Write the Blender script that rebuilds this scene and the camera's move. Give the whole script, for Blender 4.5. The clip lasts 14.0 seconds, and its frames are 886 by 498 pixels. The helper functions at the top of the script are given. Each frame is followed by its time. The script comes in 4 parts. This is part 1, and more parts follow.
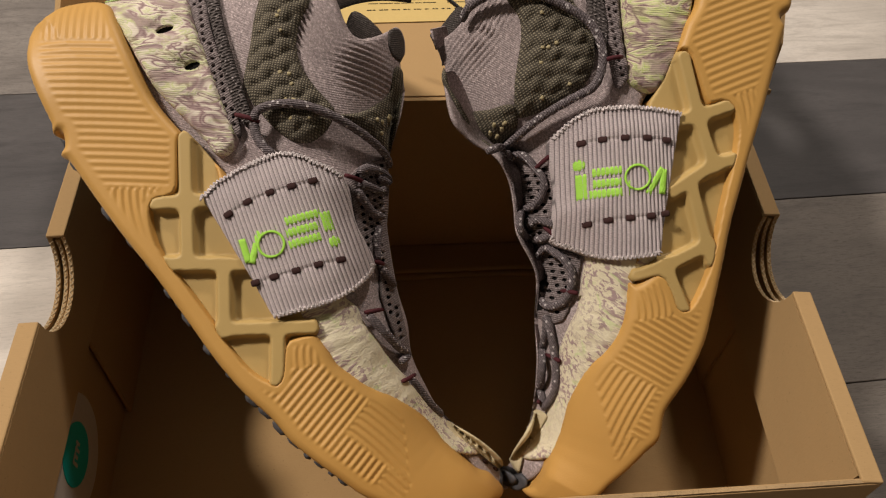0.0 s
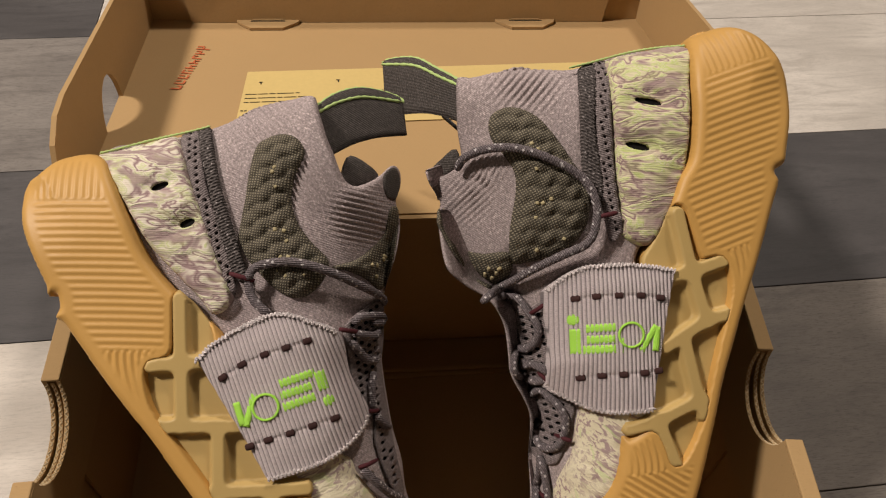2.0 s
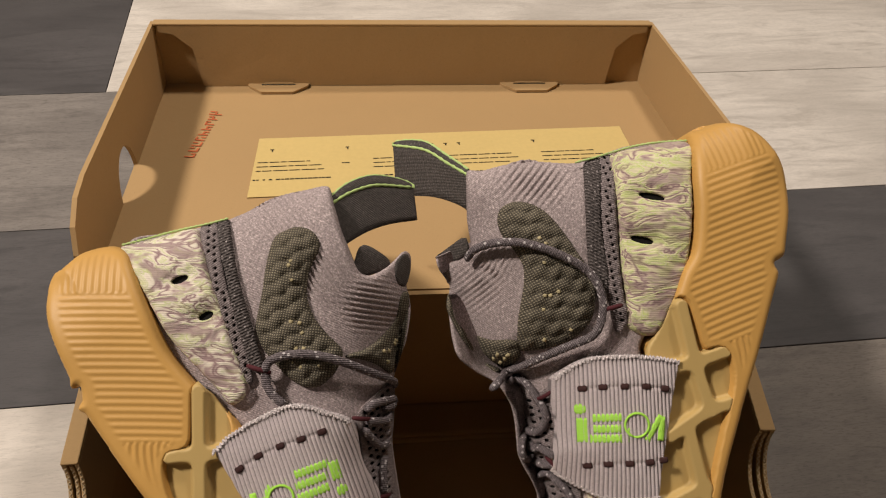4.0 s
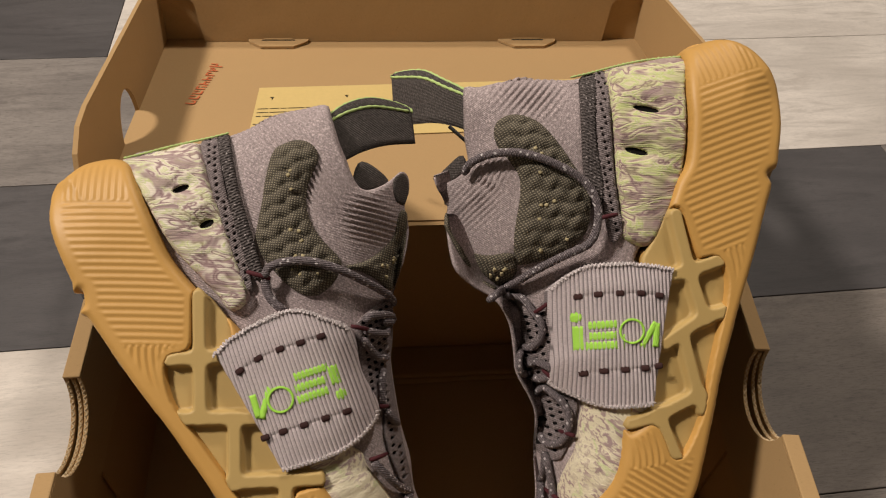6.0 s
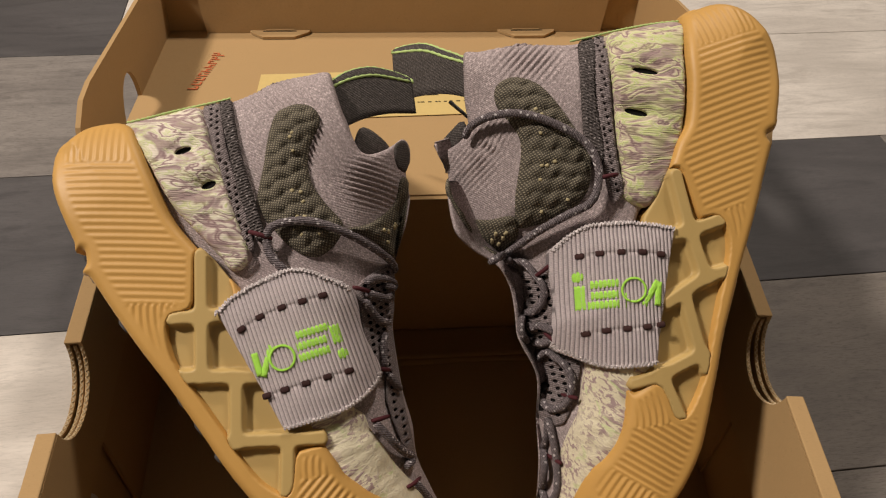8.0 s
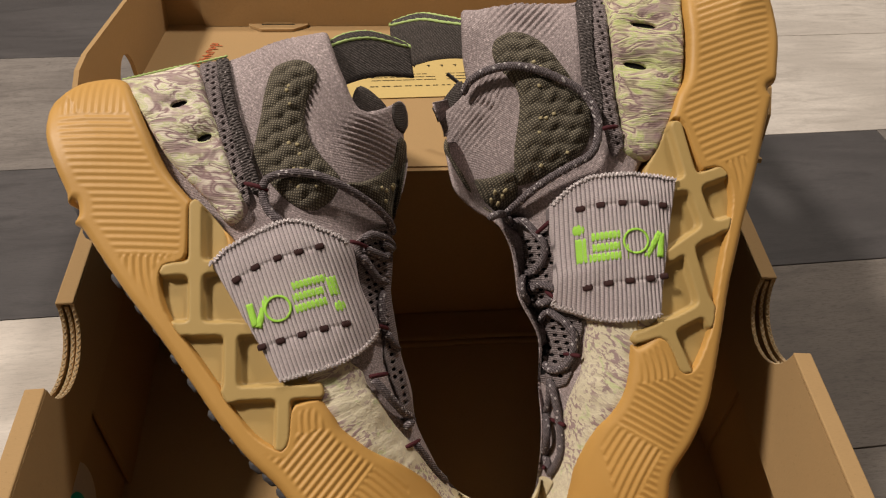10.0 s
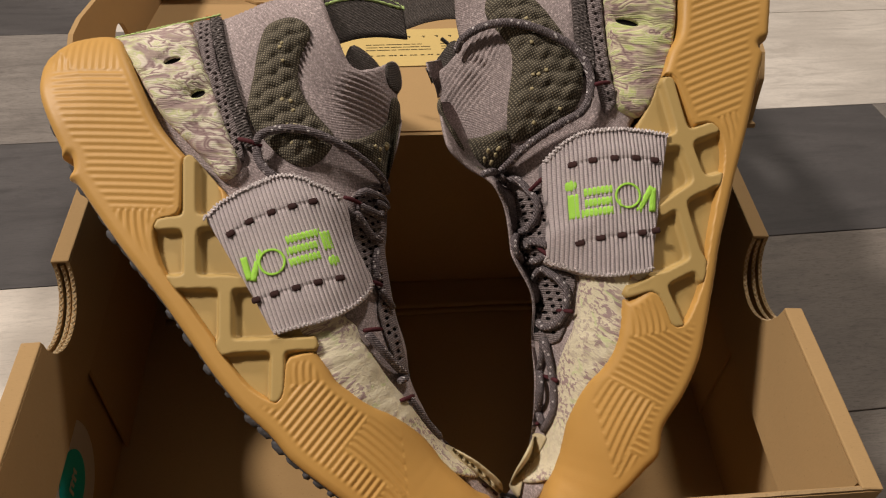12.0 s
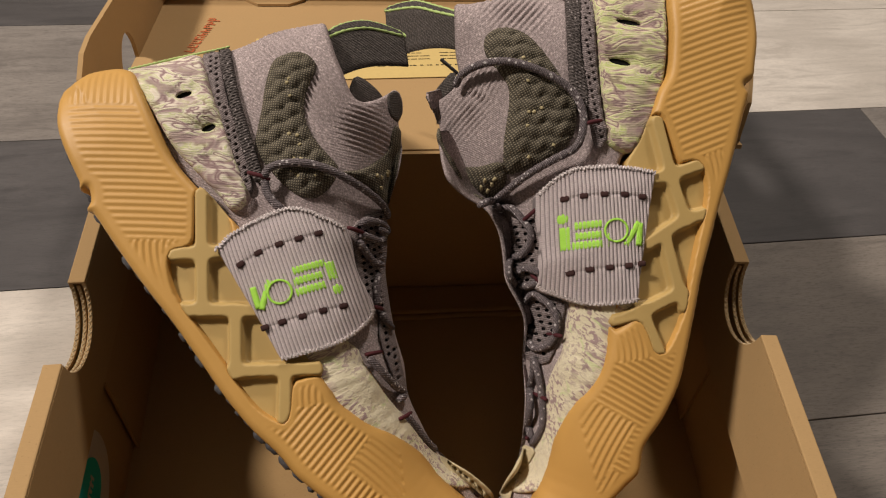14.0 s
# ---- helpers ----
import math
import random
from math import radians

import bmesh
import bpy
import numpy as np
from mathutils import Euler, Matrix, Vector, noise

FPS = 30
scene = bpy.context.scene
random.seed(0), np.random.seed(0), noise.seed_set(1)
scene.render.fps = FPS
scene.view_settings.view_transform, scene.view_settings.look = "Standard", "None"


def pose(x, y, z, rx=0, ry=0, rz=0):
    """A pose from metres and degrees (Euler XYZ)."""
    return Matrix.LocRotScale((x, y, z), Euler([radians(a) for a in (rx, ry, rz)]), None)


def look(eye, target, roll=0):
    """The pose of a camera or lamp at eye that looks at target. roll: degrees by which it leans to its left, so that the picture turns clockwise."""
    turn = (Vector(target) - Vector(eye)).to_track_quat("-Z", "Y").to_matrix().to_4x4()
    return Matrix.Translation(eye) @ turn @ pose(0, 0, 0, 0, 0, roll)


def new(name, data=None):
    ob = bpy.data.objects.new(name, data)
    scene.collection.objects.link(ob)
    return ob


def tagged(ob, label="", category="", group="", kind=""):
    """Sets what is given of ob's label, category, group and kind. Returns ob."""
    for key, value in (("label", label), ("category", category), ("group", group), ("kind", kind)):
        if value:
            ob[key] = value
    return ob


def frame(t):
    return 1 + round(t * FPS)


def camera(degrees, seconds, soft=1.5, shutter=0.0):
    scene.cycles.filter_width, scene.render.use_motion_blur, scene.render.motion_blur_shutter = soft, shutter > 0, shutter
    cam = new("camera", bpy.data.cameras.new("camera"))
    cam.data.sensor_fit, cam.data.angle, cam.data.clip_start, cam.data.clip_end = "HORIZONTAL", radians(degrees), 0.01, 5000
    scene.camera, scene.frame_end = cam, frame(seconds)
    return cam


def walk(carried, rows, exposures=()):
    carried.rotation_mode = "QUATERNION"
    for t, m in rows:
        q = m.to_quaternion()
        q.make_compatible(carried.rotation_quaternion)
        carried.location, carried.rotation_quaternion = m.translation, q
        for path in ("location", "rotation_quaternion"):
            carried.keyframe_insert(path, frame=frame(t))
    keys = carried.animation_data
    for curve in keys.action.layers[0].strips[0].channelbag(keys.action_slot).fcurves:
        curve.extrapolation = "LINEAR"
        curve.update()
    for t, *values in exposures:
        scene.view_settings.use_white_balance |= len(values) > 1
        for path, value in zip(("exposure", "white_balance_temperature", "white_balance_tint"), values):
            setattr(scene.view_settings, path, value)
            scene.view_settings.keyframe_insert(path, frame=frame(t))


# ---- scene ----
cam = camera(62.5, 14.0, soft=1.2)
PATH = [
    (0, (-0.0240, -0.2438, 0.4255), (0.0615, 0.3975, -0.3370), 3.89),
    (0.5, (-0.0230, -0.2319, 0.4377), (0.0645, 0.3984, -0.3337), 4.34),
    (1, (-0.0210, -0.2181, 0.4487), (0.0695, 0.4129, -0.3218), 4.66),
    (1.5, (-0.0190, -0.2042, 0.4597), (0.0645, 0.4337, -0.3058), 3.98),
    (2, (-0.0200, -0.1871, 0.4745), (0.0680, 0.4492, -0.2919), 4.33),
    (2.5, (-0.0220, -0.1720, 0.4894), (0.0650, 0.4660, -0.2757), 4.31),
    (2.7, (-0.0190, -0.1715, 0.4954), (0.0655, 0.4777, -0.2605), 4.06),
    (3.85, (-0.0240, -0.1675, 0.5053), (0.0635, 0.4905, -0.2427), 4.20),
    (5, (-0.0290, -0.1870, 0.4895), (0.0615, 0.4715, -0.2576), 4.40),
    (5.5, (-0.0260, -0.1966, 0.4822), (0.0620, 0.4642, -0.2632), 4.07),
    (6, (-0.0250, -0.2059, 0.4779), (0.0625, 0.4567, -0.2660), 4.06),
    (6.5, (-0.0260, -0.2124, 0.4713), (0.0615, 0.4518, -0.2711), 4.06),
    (7, (-0.0270, -0.2169, 0.4647), (0.0625, 0.4501, -0.2750), 4.07),
    (7.5, (-0.0260, -0.2221, 0.4620), (0.0600, 0.4511, -0.2724), 3.63),
    (10, (-0.0270, -0.2517, 0.4271), (0.0635, 0.4636, -0.2658), 3.18),
    (10.5, (-0.0290, -0.2563, 0.4194), (0.0605, 0.4591, -0.2735), 3.08),
    (11, (-0.0290, -0.2573, 0.4195), (0.0580, 0.4553, -0.2767), 2.86),
    (11.5, (-0.0270, -0.2625, 0.4169), (0.0625, 0.4511, -0.2779), 2.88),
    (12, (-0.0250, -0.2656, 0.4161), (0.0665, 0.4417, -0.2849), 3.11),
    (12.5, (-0.0240, -0.2664, 0.4182), (0.0660, 0.4296, -0.2941), 3.32),
    (13, (-0.0260, -0.2684, 0.4323), (0.0725, 0.4228, -0.2835), 4.09),
    (13.5, (-0.0260, -0.2635, 0.4440), (0.0705, 0.4189, -0.2805), 4.19),
    (14, (-0.0280, -0.2569, 0.4526), (0.0705, 0.4166, -0.2801), 4.53),
]
walk(cam, [(t, look(eye, target, roll)) for t, eye, target, roll in PATH])

import mathutils.geometry

# ---- world and lamps ----
world = bpy.data.worlds.new("world")
scene.world = world
world.use_nodes = True
world.node_tree.nodes["Background"].inputs[0].default_value = (1.0, 0.83, 0.62, 1)
world.node_tree.nodes["Background"].inputs[1].default_value = 0.02


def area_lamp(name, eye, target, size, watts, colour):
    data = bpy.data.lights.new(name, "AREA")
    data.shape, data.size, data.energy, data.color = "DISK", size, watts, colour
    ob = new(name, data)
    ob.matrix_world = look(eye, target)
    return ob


WARM = (1.0, 0.905, 0.82)
area_lamp("ceiling_bulb", (-1.62, 0.28, 2.30), (0, 0.05, 0.1), 0.34, 74, WARM)
# added fill without a known source, lifts the lid and the far floor
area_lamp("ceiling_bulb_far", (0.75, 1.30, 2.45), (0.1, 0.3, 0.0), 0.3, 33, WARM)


# ---- materials ----
math_pi = math.pi

class Mat:
    """A small builder for node materials, in object space, metres."""

    def __init__(self, name, rough=0.7, spec=0.3, metal=0.0):
        self.m = bpy.data.materials.new(name)
        self.m.use_nodes = True
        self.t = self.m.node_tree
        self.b = self.t.nodes["Principled BSDF"]
        self.b.inputs["Roughness"].default_value = rough
        self.b.inputs["Specular IOR Level"].default_value = spec
        self.b.inputs["Metallic"].default_value = metal
        self.co = self.add("ShaderNodeTexCoord").outputs["Object"]
        self.height = None

    def add(self, kind, **values):
        node = self.t.nodes.new(kind)
        for key, value in values.items():
            node.inputs[key.replace("_", " ")].default_value = value
        return node

    def link(self, a, b):
        self.t.links.new(a, b)

    def mapped(self, scale=(1, 1, 1), turn=0.0, source=None):
        node = self.add("ShaderNodeMapping")
        node.inputs["Scale"].default_value = scale
        node.inputs["Rotation"].default_value = (0, 0, radians(turn))
        self.link(source or self.co, node.inputs["Vector"])
        return node.outputs[0]

    def noise(self, scale, detail=4.0, rough=0.55, distort=0.0, vector=None):
        node = self.add("ShaderNodeTexNoise", Scale=scale, Detail=detail, Roughness=rough, Distortion=distort)
        self.link(vector or self.co, node.inputs["Vector"])
        return node.outputs["Fac"]

    def wave(self, scale, distort=0.0, vector=None, detail=2.0, dscale=1.0):
        node = self.add("ShaderNodeTexWave", Scale=scale, Distortion=distort, Detail=detail, Detail_Scale=dscale)
        self.link(vector or self.co, node.inputs["Vector"])
        return node.outputs["Fac"]

    def cells(self, scale, vector=None, random=1.0):
        node = self.add("ShaderNodeTexVoronoi", Scale=scale, Randomness=random)
        self.link(vector or self.co, node.inputs["Vector"])
        return node.outputs["Distance"]

    def ramp(self, fac, stops, sharp=False):
        node = self.add("ShaderNodeValToRGB")
        node.color_ramp.interpolation = "CONSTANT" if sharp else "LINEAR"
        while len(node.color_ramp.elements) < len(stops):
            node.color_ramp.elements.new(1.0)
        for e, (at, col) in zip(node.color_ramp.elements, stops):
            e.position, e.color = at, (*col, 1)
        self.link(fac, node.inputs["Fac"])
        return node.outputs["Color"]

    def mix(self, fac, a, b, how="MIX"):
        node = self.t.nodes.new("ShaderNodeMix")
        node.data_type, node.blend_type = "RGBA", how
        for sock, v in ((node.inputs[0], fac), (node.inputs[6], a), (node.inputs[7], b)):
            if isinstance(v, (int, float)):
                sock.default_value = v
            elif isinstance(v, tuple):
                sock.default_value = (*v, 1)
            else:
                self.link(v, sock)
        return node.outputs[2]

    def colour(self, socket):
        self.link(socket, self.b.inputs["Base Color"])
        return self

    def bump(self, fac, distance, strength=1.0):
        node = self.add("ShaderNodeBump", Strength=strength, Distance=distance)
        self.link(fac, node.inputs["Height"])
        if self.height:
            self.link(self.height, node.inputs["Normal"])
        self.height = node.outputs[0]
        self.link(self.height, self.b.inputs["Normal"])
        return self

    def roughness(self, fac, low, high):
        node = self.add("ShaderNodeMapRange", To_Min=low, To_Max=high)
        self.link(fac, node.inputs["Value"])
        self.link(node.outputs[0], self.b.inputs["Roughness"])
        return self


def tone(c, k):
    return tuple(v * k for v in c)


def plain(name, c, rough=0.7, spec=0.3, grain=400, vary=0.15, bump=0.0002, blotch=14):
    m = Mat(name, rough, spec)
    base = m.mix(m.noise(blotch, 3), tone(c, 1 - vary), tone(c, 1 + vary))
    m.colour(m.mix(m.noise(grain, 2), m.mix(0.12, base, (0, 0, 0)), base))
    if bump:
        m.bump(m.noise(grain, 3), bump)
    return m.m


def rubber(name, c, rough=0.45):
    m = Mat(name, rough, 0.35)
    m.colour(m.mix(m.noise(22, 5), tone(c, 0.9), tone(c, 1.08)))
    m.roughness(m.noise(60, 4), rough - 0.06, rough + 0.14)
    m.bump(m.noise(1500, 2), 0.00006).bump(m.noise(120, 3), 0.0002, 0.4)
    return m.m


def knit(name, c, pitch=0.0011, turn=0.0, deep=0.0003, specks=None, dark=0.5, fleck=0.0):
    """Knitted yarn: slanted fine stitches in rows, heathered, with fuzz; pitch is the stitch size in metres."""
    m = Mat(name, 0.92, 0.1)
    k = 0.314 / pitch
    a = m.wave(k, 1.2, m.mapped(turn=turn), 2, 2)
    b = m.wave(k * 0.72, 1.6, m.mapped(turn=turn + 64), 2, 2)
    yarn = m.mix(0.5, a, b, "MULTIPLY")
    base = m.mix(m.noise(45, 5, 0.65), tone(c, 0.78), tone(c, 1.2))
    heather = m.noise(900, 3, 0.7)
    base = m.mix(m.ramp(heather, [(0.40, (0.6, 0.6, 0.6)), (0.5, (0, 0, 0))]), base, tone(c, 0.48))
    base = m.mix(m.ramp(heather, [(0.55, (0, 0, 0)), (0.66, (0.8, 0.8, 0.8))]), base, tone(c, 1.9))
    col = m.mix(yarn, m.mix(dark, base, (0, 0, 0)), base)
    if specks:
        col = m.mix(m.ramp(m.cells(330), [(0.0, (1, 1, 1)), (0.20 + fleck, (0.9, 0.9, 0.9)), (0.27 + fleck, (0, 0, 0))]), col, specks)
    m.colour(col)
    m.bump(yarn, deep).bump(heather, 0.0002, 0.6)
    return m.m


def tweed(name, light, dark, pitch):
    """Two-yarn knit: small light stitches in a diagonal lattice on a dark ground, uneven in strength."""
    m = Mat(name, 0.92, 0.12)
    k = 0.314 / pitch * 2
    v = m.add("ShaderNodeVectorMath")
    v.operation = "ADD"
    m.link(m.co, v.inputs[0])
    warp = m.add("ShaderNodeTexNoise", Scale=160.0, Detail=2.0)
    m.link(m.co, warp.inputs["Vector"])
    small = m.add("ShaderNodeVectorMath")
    small.operation = "SCALE"
    small.inputs["Scale"].default_value = 0.0016
    m.link(warp.outputs["Color"], small.inputs[0])
    m.link(small.outputs[0], v.inputs[1])
    a = m.wave(k * 0.5, 0.0, m.mapped(turn=45, source=v.outputs[0]), 0, 1)
    b = m.wave(k * 0.5, 0.0, m.mapped(turn=-45, source=v.outputs[0]), 0, 1)
    stitch = m.mix(1.0, a, b, "MULTIPLY")
    strength = m.noise(110, 3, 0.6)
    pale = m.mix(strength, tone(light, 0.62), tone(light, 1.3))
    fuzz = m.noise(1300, 2, 0.6)
    ground = m.mix(fuzz, tone(dark, 0.6), tone(dark, 1.7))
    m.colour(m.mix(m.ramp(stitch, [(0.16, (0, 0, 0)), (0.5, (1, 1, 1))]), ground, pale))
    m.bump(stitch, 0.0004).bump(fuzz, 0.00015, 0.6)
    return m.m


def chained(name, c, text, pitch):
    """Ribbed elastic: chains of small slanted stitches, the shade in the gaps between the wales put into the colour."""
    m = Mat(name, 0.9, 0.12)

    def math(kind, a, b=None):
        node = m.add("ShaderNodeMath")
        node.operation = kind
        m.link(a, node.inputs[0])
        if b is not None:
            if isinstance(b, float):
                node.inputs[1].default_value = b
            else:
                m.link(b, node.inputs[1])
        return node.outputs[0]

    def along(axis, scale):
        node = m.add("ShaderNodeVectorMath")
        node.operation = "DOT_PRODUCT"
        m.link(m.co, node.inputs[0])
        node.inputs[1].default_value = (axis[0] * scale, axis[1] * scale, 0)
        return node.outputs["Value"]

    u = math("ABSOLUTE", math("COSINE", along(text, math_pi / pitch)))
    v = along((-text[1], text[0]), 2 * math_pi / 0.0011)
    stitch = math("COSINE", math("ADD", v, math("MULTIPLY", u, 5.5)))
    base = m.mix(m.noise(60, 4, 0.6), tone(c, 0.88), tone(c, 1.1))
    base = m.mix(m.ramp(m.noise(900, 3, 0.7), [(0.40, (0.45, 0.45, 0.45)), (0.5, (0, 0, 0))]), base, tone(c, 0.6))
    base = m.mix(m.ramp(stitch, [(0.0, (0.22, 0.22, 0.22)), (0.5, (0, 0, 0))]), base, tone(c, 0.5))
    # shade of the grooves between wales, painted as darker yarn colour
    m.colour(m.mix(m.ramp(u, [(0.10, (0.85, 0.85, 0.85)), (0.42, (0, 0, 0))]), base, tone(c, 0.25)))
    m.bump(stitch, 0.0001)
    return m.m


def marbled(name, stretch, turn, stops, lime, lilac=0.7):
    """Marbled knit: thin winding lines in lilac, cream and lime."""
    m = Mat(name, 0.9, 0.1)
    v = m.mapped((1, stretch, 1), 0, m.mapped(turn=turn))
    n = m.noise(72, 2.5, 0.5, 2.2, v)
    mul = m.add("ShaderNodeMath")
    mul.operation = "MULTIPLY"
    mul.inputs[1].default_value = 9.5
    m.link(n, mul.inputs[0])
    fold = m.add("ShaderNodeMath")
    fold.operation = "PINGPONG"
    fold.inputs[1].default_value = 1.0
    m.link(mul.outputs[0], fold.inputs[0])
    lines = fold.outputs[0]
    col = m.ramp(lines, stops)
    patchy = m.noise(90, 3, 0.5, 1.4, v)
    col = m.mix(m.ramp(patchy, [(0.52, (0, 0, 0)), (0.62, (lime, lime, lime))]), col, (0.42, 0.47, 0.17))
    col = m.mix(m.ramp(m.noise(70, 3, 0.5, 1.6, v), [(0.50, (0, 0, 0)), (0.58, (lilac, lilac, lilac))]), col, (0.33, 0.235, 0.225))
    rows = m.wave(0.314 / 0.0009, 0.8, m.mapped(turn=turn), 1, 2)
    m.colour(m.mix(rows, m.mix(0.05, col, (0, 0, 0)), col))
    m.bump(rows, 0.00005).bump(lines, 0.0003, 0.8)
    return m.m


def creased(name):
    """Cream knit drawn into short lilac and lime creases."""
    m = Mat(name, 0.92, 0.1)
    base = m.mix(m.noise(60, 4), (0.62, 0.55, 0.38), (0.72, 0.65, 0.48))
    v = m.mapped((1, 0.16, 1), 0, m.mapped(turn=12))
    short = m.noise(520, 3, 0.6, 0.5, v)
    place = m.ramp(m.noise(52, 2, 0.5, 0.6), [(0.38, (0.15, 0.15, 0.15)), (0.52, (1, 1, 1))])
    lilac = m.mix(1.0, m.ramp(short, [(0.49, (0, 0, 0)), (0.56, (0.95, 0.95, 0.95))]), place, "MULTIPLY")
    col = m.mix(lilac, base, (0.34, 0.24, 0.235))
    col = m.mix(m.ramp(m.noise(150, 3, 0.6, 0.8, v), [(0.60, (0, 0, 0)), (0.68, (0.55, 0.55, 0.55))]), col, (0.52, 0.60, 0.27))
    m.colour(col)
    m.bump(short, 0.0007, 0.8).bump(m.noise(900, 2), 0.0002)
    return m.m


def cardboard(name, c):
    """Brown board: faint flutes along the sheet, fibres, scuffs."""
    m = Mat(name, 0.82, 0.18)
    base = m.mix(m.noise(9, 5, 0.6), tone(c, 0.88), tone(c, 1.1))
    fib = m.noise(420, 4, 0.7, 0, m.mapped((1, 5, 1)))
    base = m.mix(fib, tone(c, 0.8), base)
    base = m.mix(m.ramp(m.noise(700, 2), [(0.66, (0, 0, 0)), (0.74, (0.35, 0.35, 0.35))]), base, tone(c, 0.45))
    m.colour(base)
    m.bump(m.noise(25, 4), 0.0016, 0.5).bump(fib, 0.0001, 0.5)
    return m.m


def wood(name, c, dark, grain=1.0):
    """A laminate plank: streaks along x, knots, fine pores."""
    m = Mat(name, 0.6, 0.3)
    rnd = m.add("ShaderNodeObjectInfo").outputs["Random"]
    shift = m.add("ShaderNodeVectorMath")
    shift.operation = "ADD"
    m.link(m.co, shift.inputs[0])
    comb = m.add("ShaderNodeCombineXYZ")
    mul = m.add("ShaderNodeMath")
    mul.operation = "MULTIPLY"
    mul.inputs[1].default_value = 37.0
    m.link(rnd, mul.inputs[0])
    m.link(mul.outputs[0], comb.inputs[0])
    m.link(mul.outputs[0], comb.inputs[2])
    m.link(comb.outputs[0], shift.inputs[1])
    v = shift.outputs[0]
    streak = m.noise(8, 7, 0.68, 1.6, m.mapped((1.1, 6, 1), 0, v))
    broad = m.noise(3.2, 4, 0.6, 0.8, m.mapped((1, 3.0, 1), 0, v))
    fine = m.noise(90, 5, 0.75, 0.6, m.mapped((1.0, 9, 1), 0, v))
    col = m.ramp(streak, [(0.32, dark), (0.48, c), (0.62, tone(c, 1.12)), (0.75, tone(dark, 1.3))])
    col = m.mix(m.ramp(broad, [(0.35, (0.6, 0.6, 0.6)), (0.6, (0, 0, 0))]), col, dark)
    col = m.mix(m.ramp(fine, [(0.35, (0.5 * grain,) * 3), (0.5, (0, 0, 0))]), col, tone(dark, 0.75))
    rings = m.wave(5.0, 7.0, m.mapped((0.12, 1, 1), 0, v), 3, 1.4)
    col = m.mix(m.ramp(rings, [(0.0, (0.45, 0.45, 0.45)), (0.22, (0, 0, 0))]), col, tone(dark, 0.9))
    pores = m.noise(420, 3, 0.7, 0, m.mapped((0.35, 3, 1), 0, v))
    col = m.mix(m.ramp(pores, [(0.36, (0.55 * grain,) * 3), (0.46, (0, 0, 0))]), col, tone(dark, 0.6))
    m.colour(col)
    m.roughness(streak, 0.5, 0.7)
    m.bump(fine, 0.0002, 0.5)
    return m.m


GUM = rubber("gum_rubber", (0.53, 0.295, 0.079))
CAGE = rubber("tan_rubber", (0.46, 0.315, 0.115), 0.5)
OUTSOLE = plain("dark_grey_rubber", (0.075, 0.073, 0.078), 0.6, 0.4, 500, 0.35, 0.0006, 160)
LILAC = knit("lilac_grey_knit", (0.39, 0.320, 0.310), 0.0008, 20, 0.00016, None, 0.12)
SELVEDGE = knit("strap_edge_yarn", (0.70, 0.62, 0.605), 0.0007, 30, 0.0002, None, 0.25)
OLIVE = tweed("olive_dark_knit", (0.25, 0.215, 0.152), (0.065, 0.056, 0.043), 0.00125)
BAND = knit("charcoal_band_knit", (0.16, 0.135, 0.127), 0.0014, 10, 0.0006, (0.36, 0.31, 0.30), 0.6, -0.06)
MESHY = knit("open_mesh_knit", (0.29, 0.238, 0.232), 0.0010, 0, 0.0003)
# near-black for sheets that stand in for shade inside slots and holes
HOLE_BLACK = plain("hole_shade_black", (0.012, 0.011, 0.011), 0.95, 0.1, 600, 0.2, 0.0002)
WEB = knit("dark_webbing", (0.125, 0.108, 0.098), 0.0008, 0, 0.0003)
LACE = knit("flecked_lace", (0.225, 0.188, 0.192), 0.0009, 40, 0.0005, (0.58, 0.53, 0.52), 0.5)
MAROON = plain("maroon_thread", (0.075, 0.018, 0.022), 0.8, 0.2, 900, 0.3, 0.0002)
STITCH = plain("dark_stitch", (0.045, 0.02, 0.018), 0.85, 0.2, 900, 0.3, 0.0002)
LIME = plain("lime_thread", (0.40, 0.76, 0.085), 0.6, 0.3, 1400, 0.12, 0.0005)
LIMEDGE = plain("pale_lime_edging", (0.46, 0.60, 0.22), 0.8, 0.2, 1400, 0.25, 0.0003)
CREAM = plain("cream_suede", (0.60, 0.50, 0.31), 0.9, 0.15, 700, 0.12, 0.0003)
FLECK = plain("cream_fleck", (0.42, 0.35, 0.20), 0.8, 0.2, 900, 0.2, 0.0002)
_pale = [(0.0, (0.26, 0.175, 0.17)), (0.18, (0.40, 0.295, 0.275)), (0.34, (0.64, 0.56, 0.45)), (0.62, (0.70, 0.63, 0.52)), (0.80, (0.54, 0.56, 0.28)), (1.0, (0.66, 0.59, 0.48))]
_green = [(0.0, (0.24, 0.16, 0.155)), (0.20, (0.42, 0.31, 0.27)), (0.36, (0.60, 0.52, 0.36)), (0.62, (0.64, 0.59, 0.38)), (0.82, (0.50, 0.56, 0.20)), (1.0, (0.62, 0.58, 0.40))]
MARBLES = {1: marbled("marbled_pale_knit", 0.42, 35, _pale, 0.35, 0.85), -1: marbled("marbled_lime_knit", 0.36, -19, _green, 0.4, 0.75)}
MARBLE_FRONT = creased("creased_cream_knit")
CARD = cardboard("brown_card", (0.43, 0.275, 0.125))
CARD_IN = cardboard("inner_brown_card", (0.40, 0.25, 0.11))
FLUTE = plain("fluted_edge_card", (0.37, 0.25, 0.13), 0.9, 0.1, 900, 0.5, 0.0006)
CUT = plain("pale_cut_card", (0.56, 0.43, 0.26), 0.9, 0.1, 900, 0.3, 0.0004)
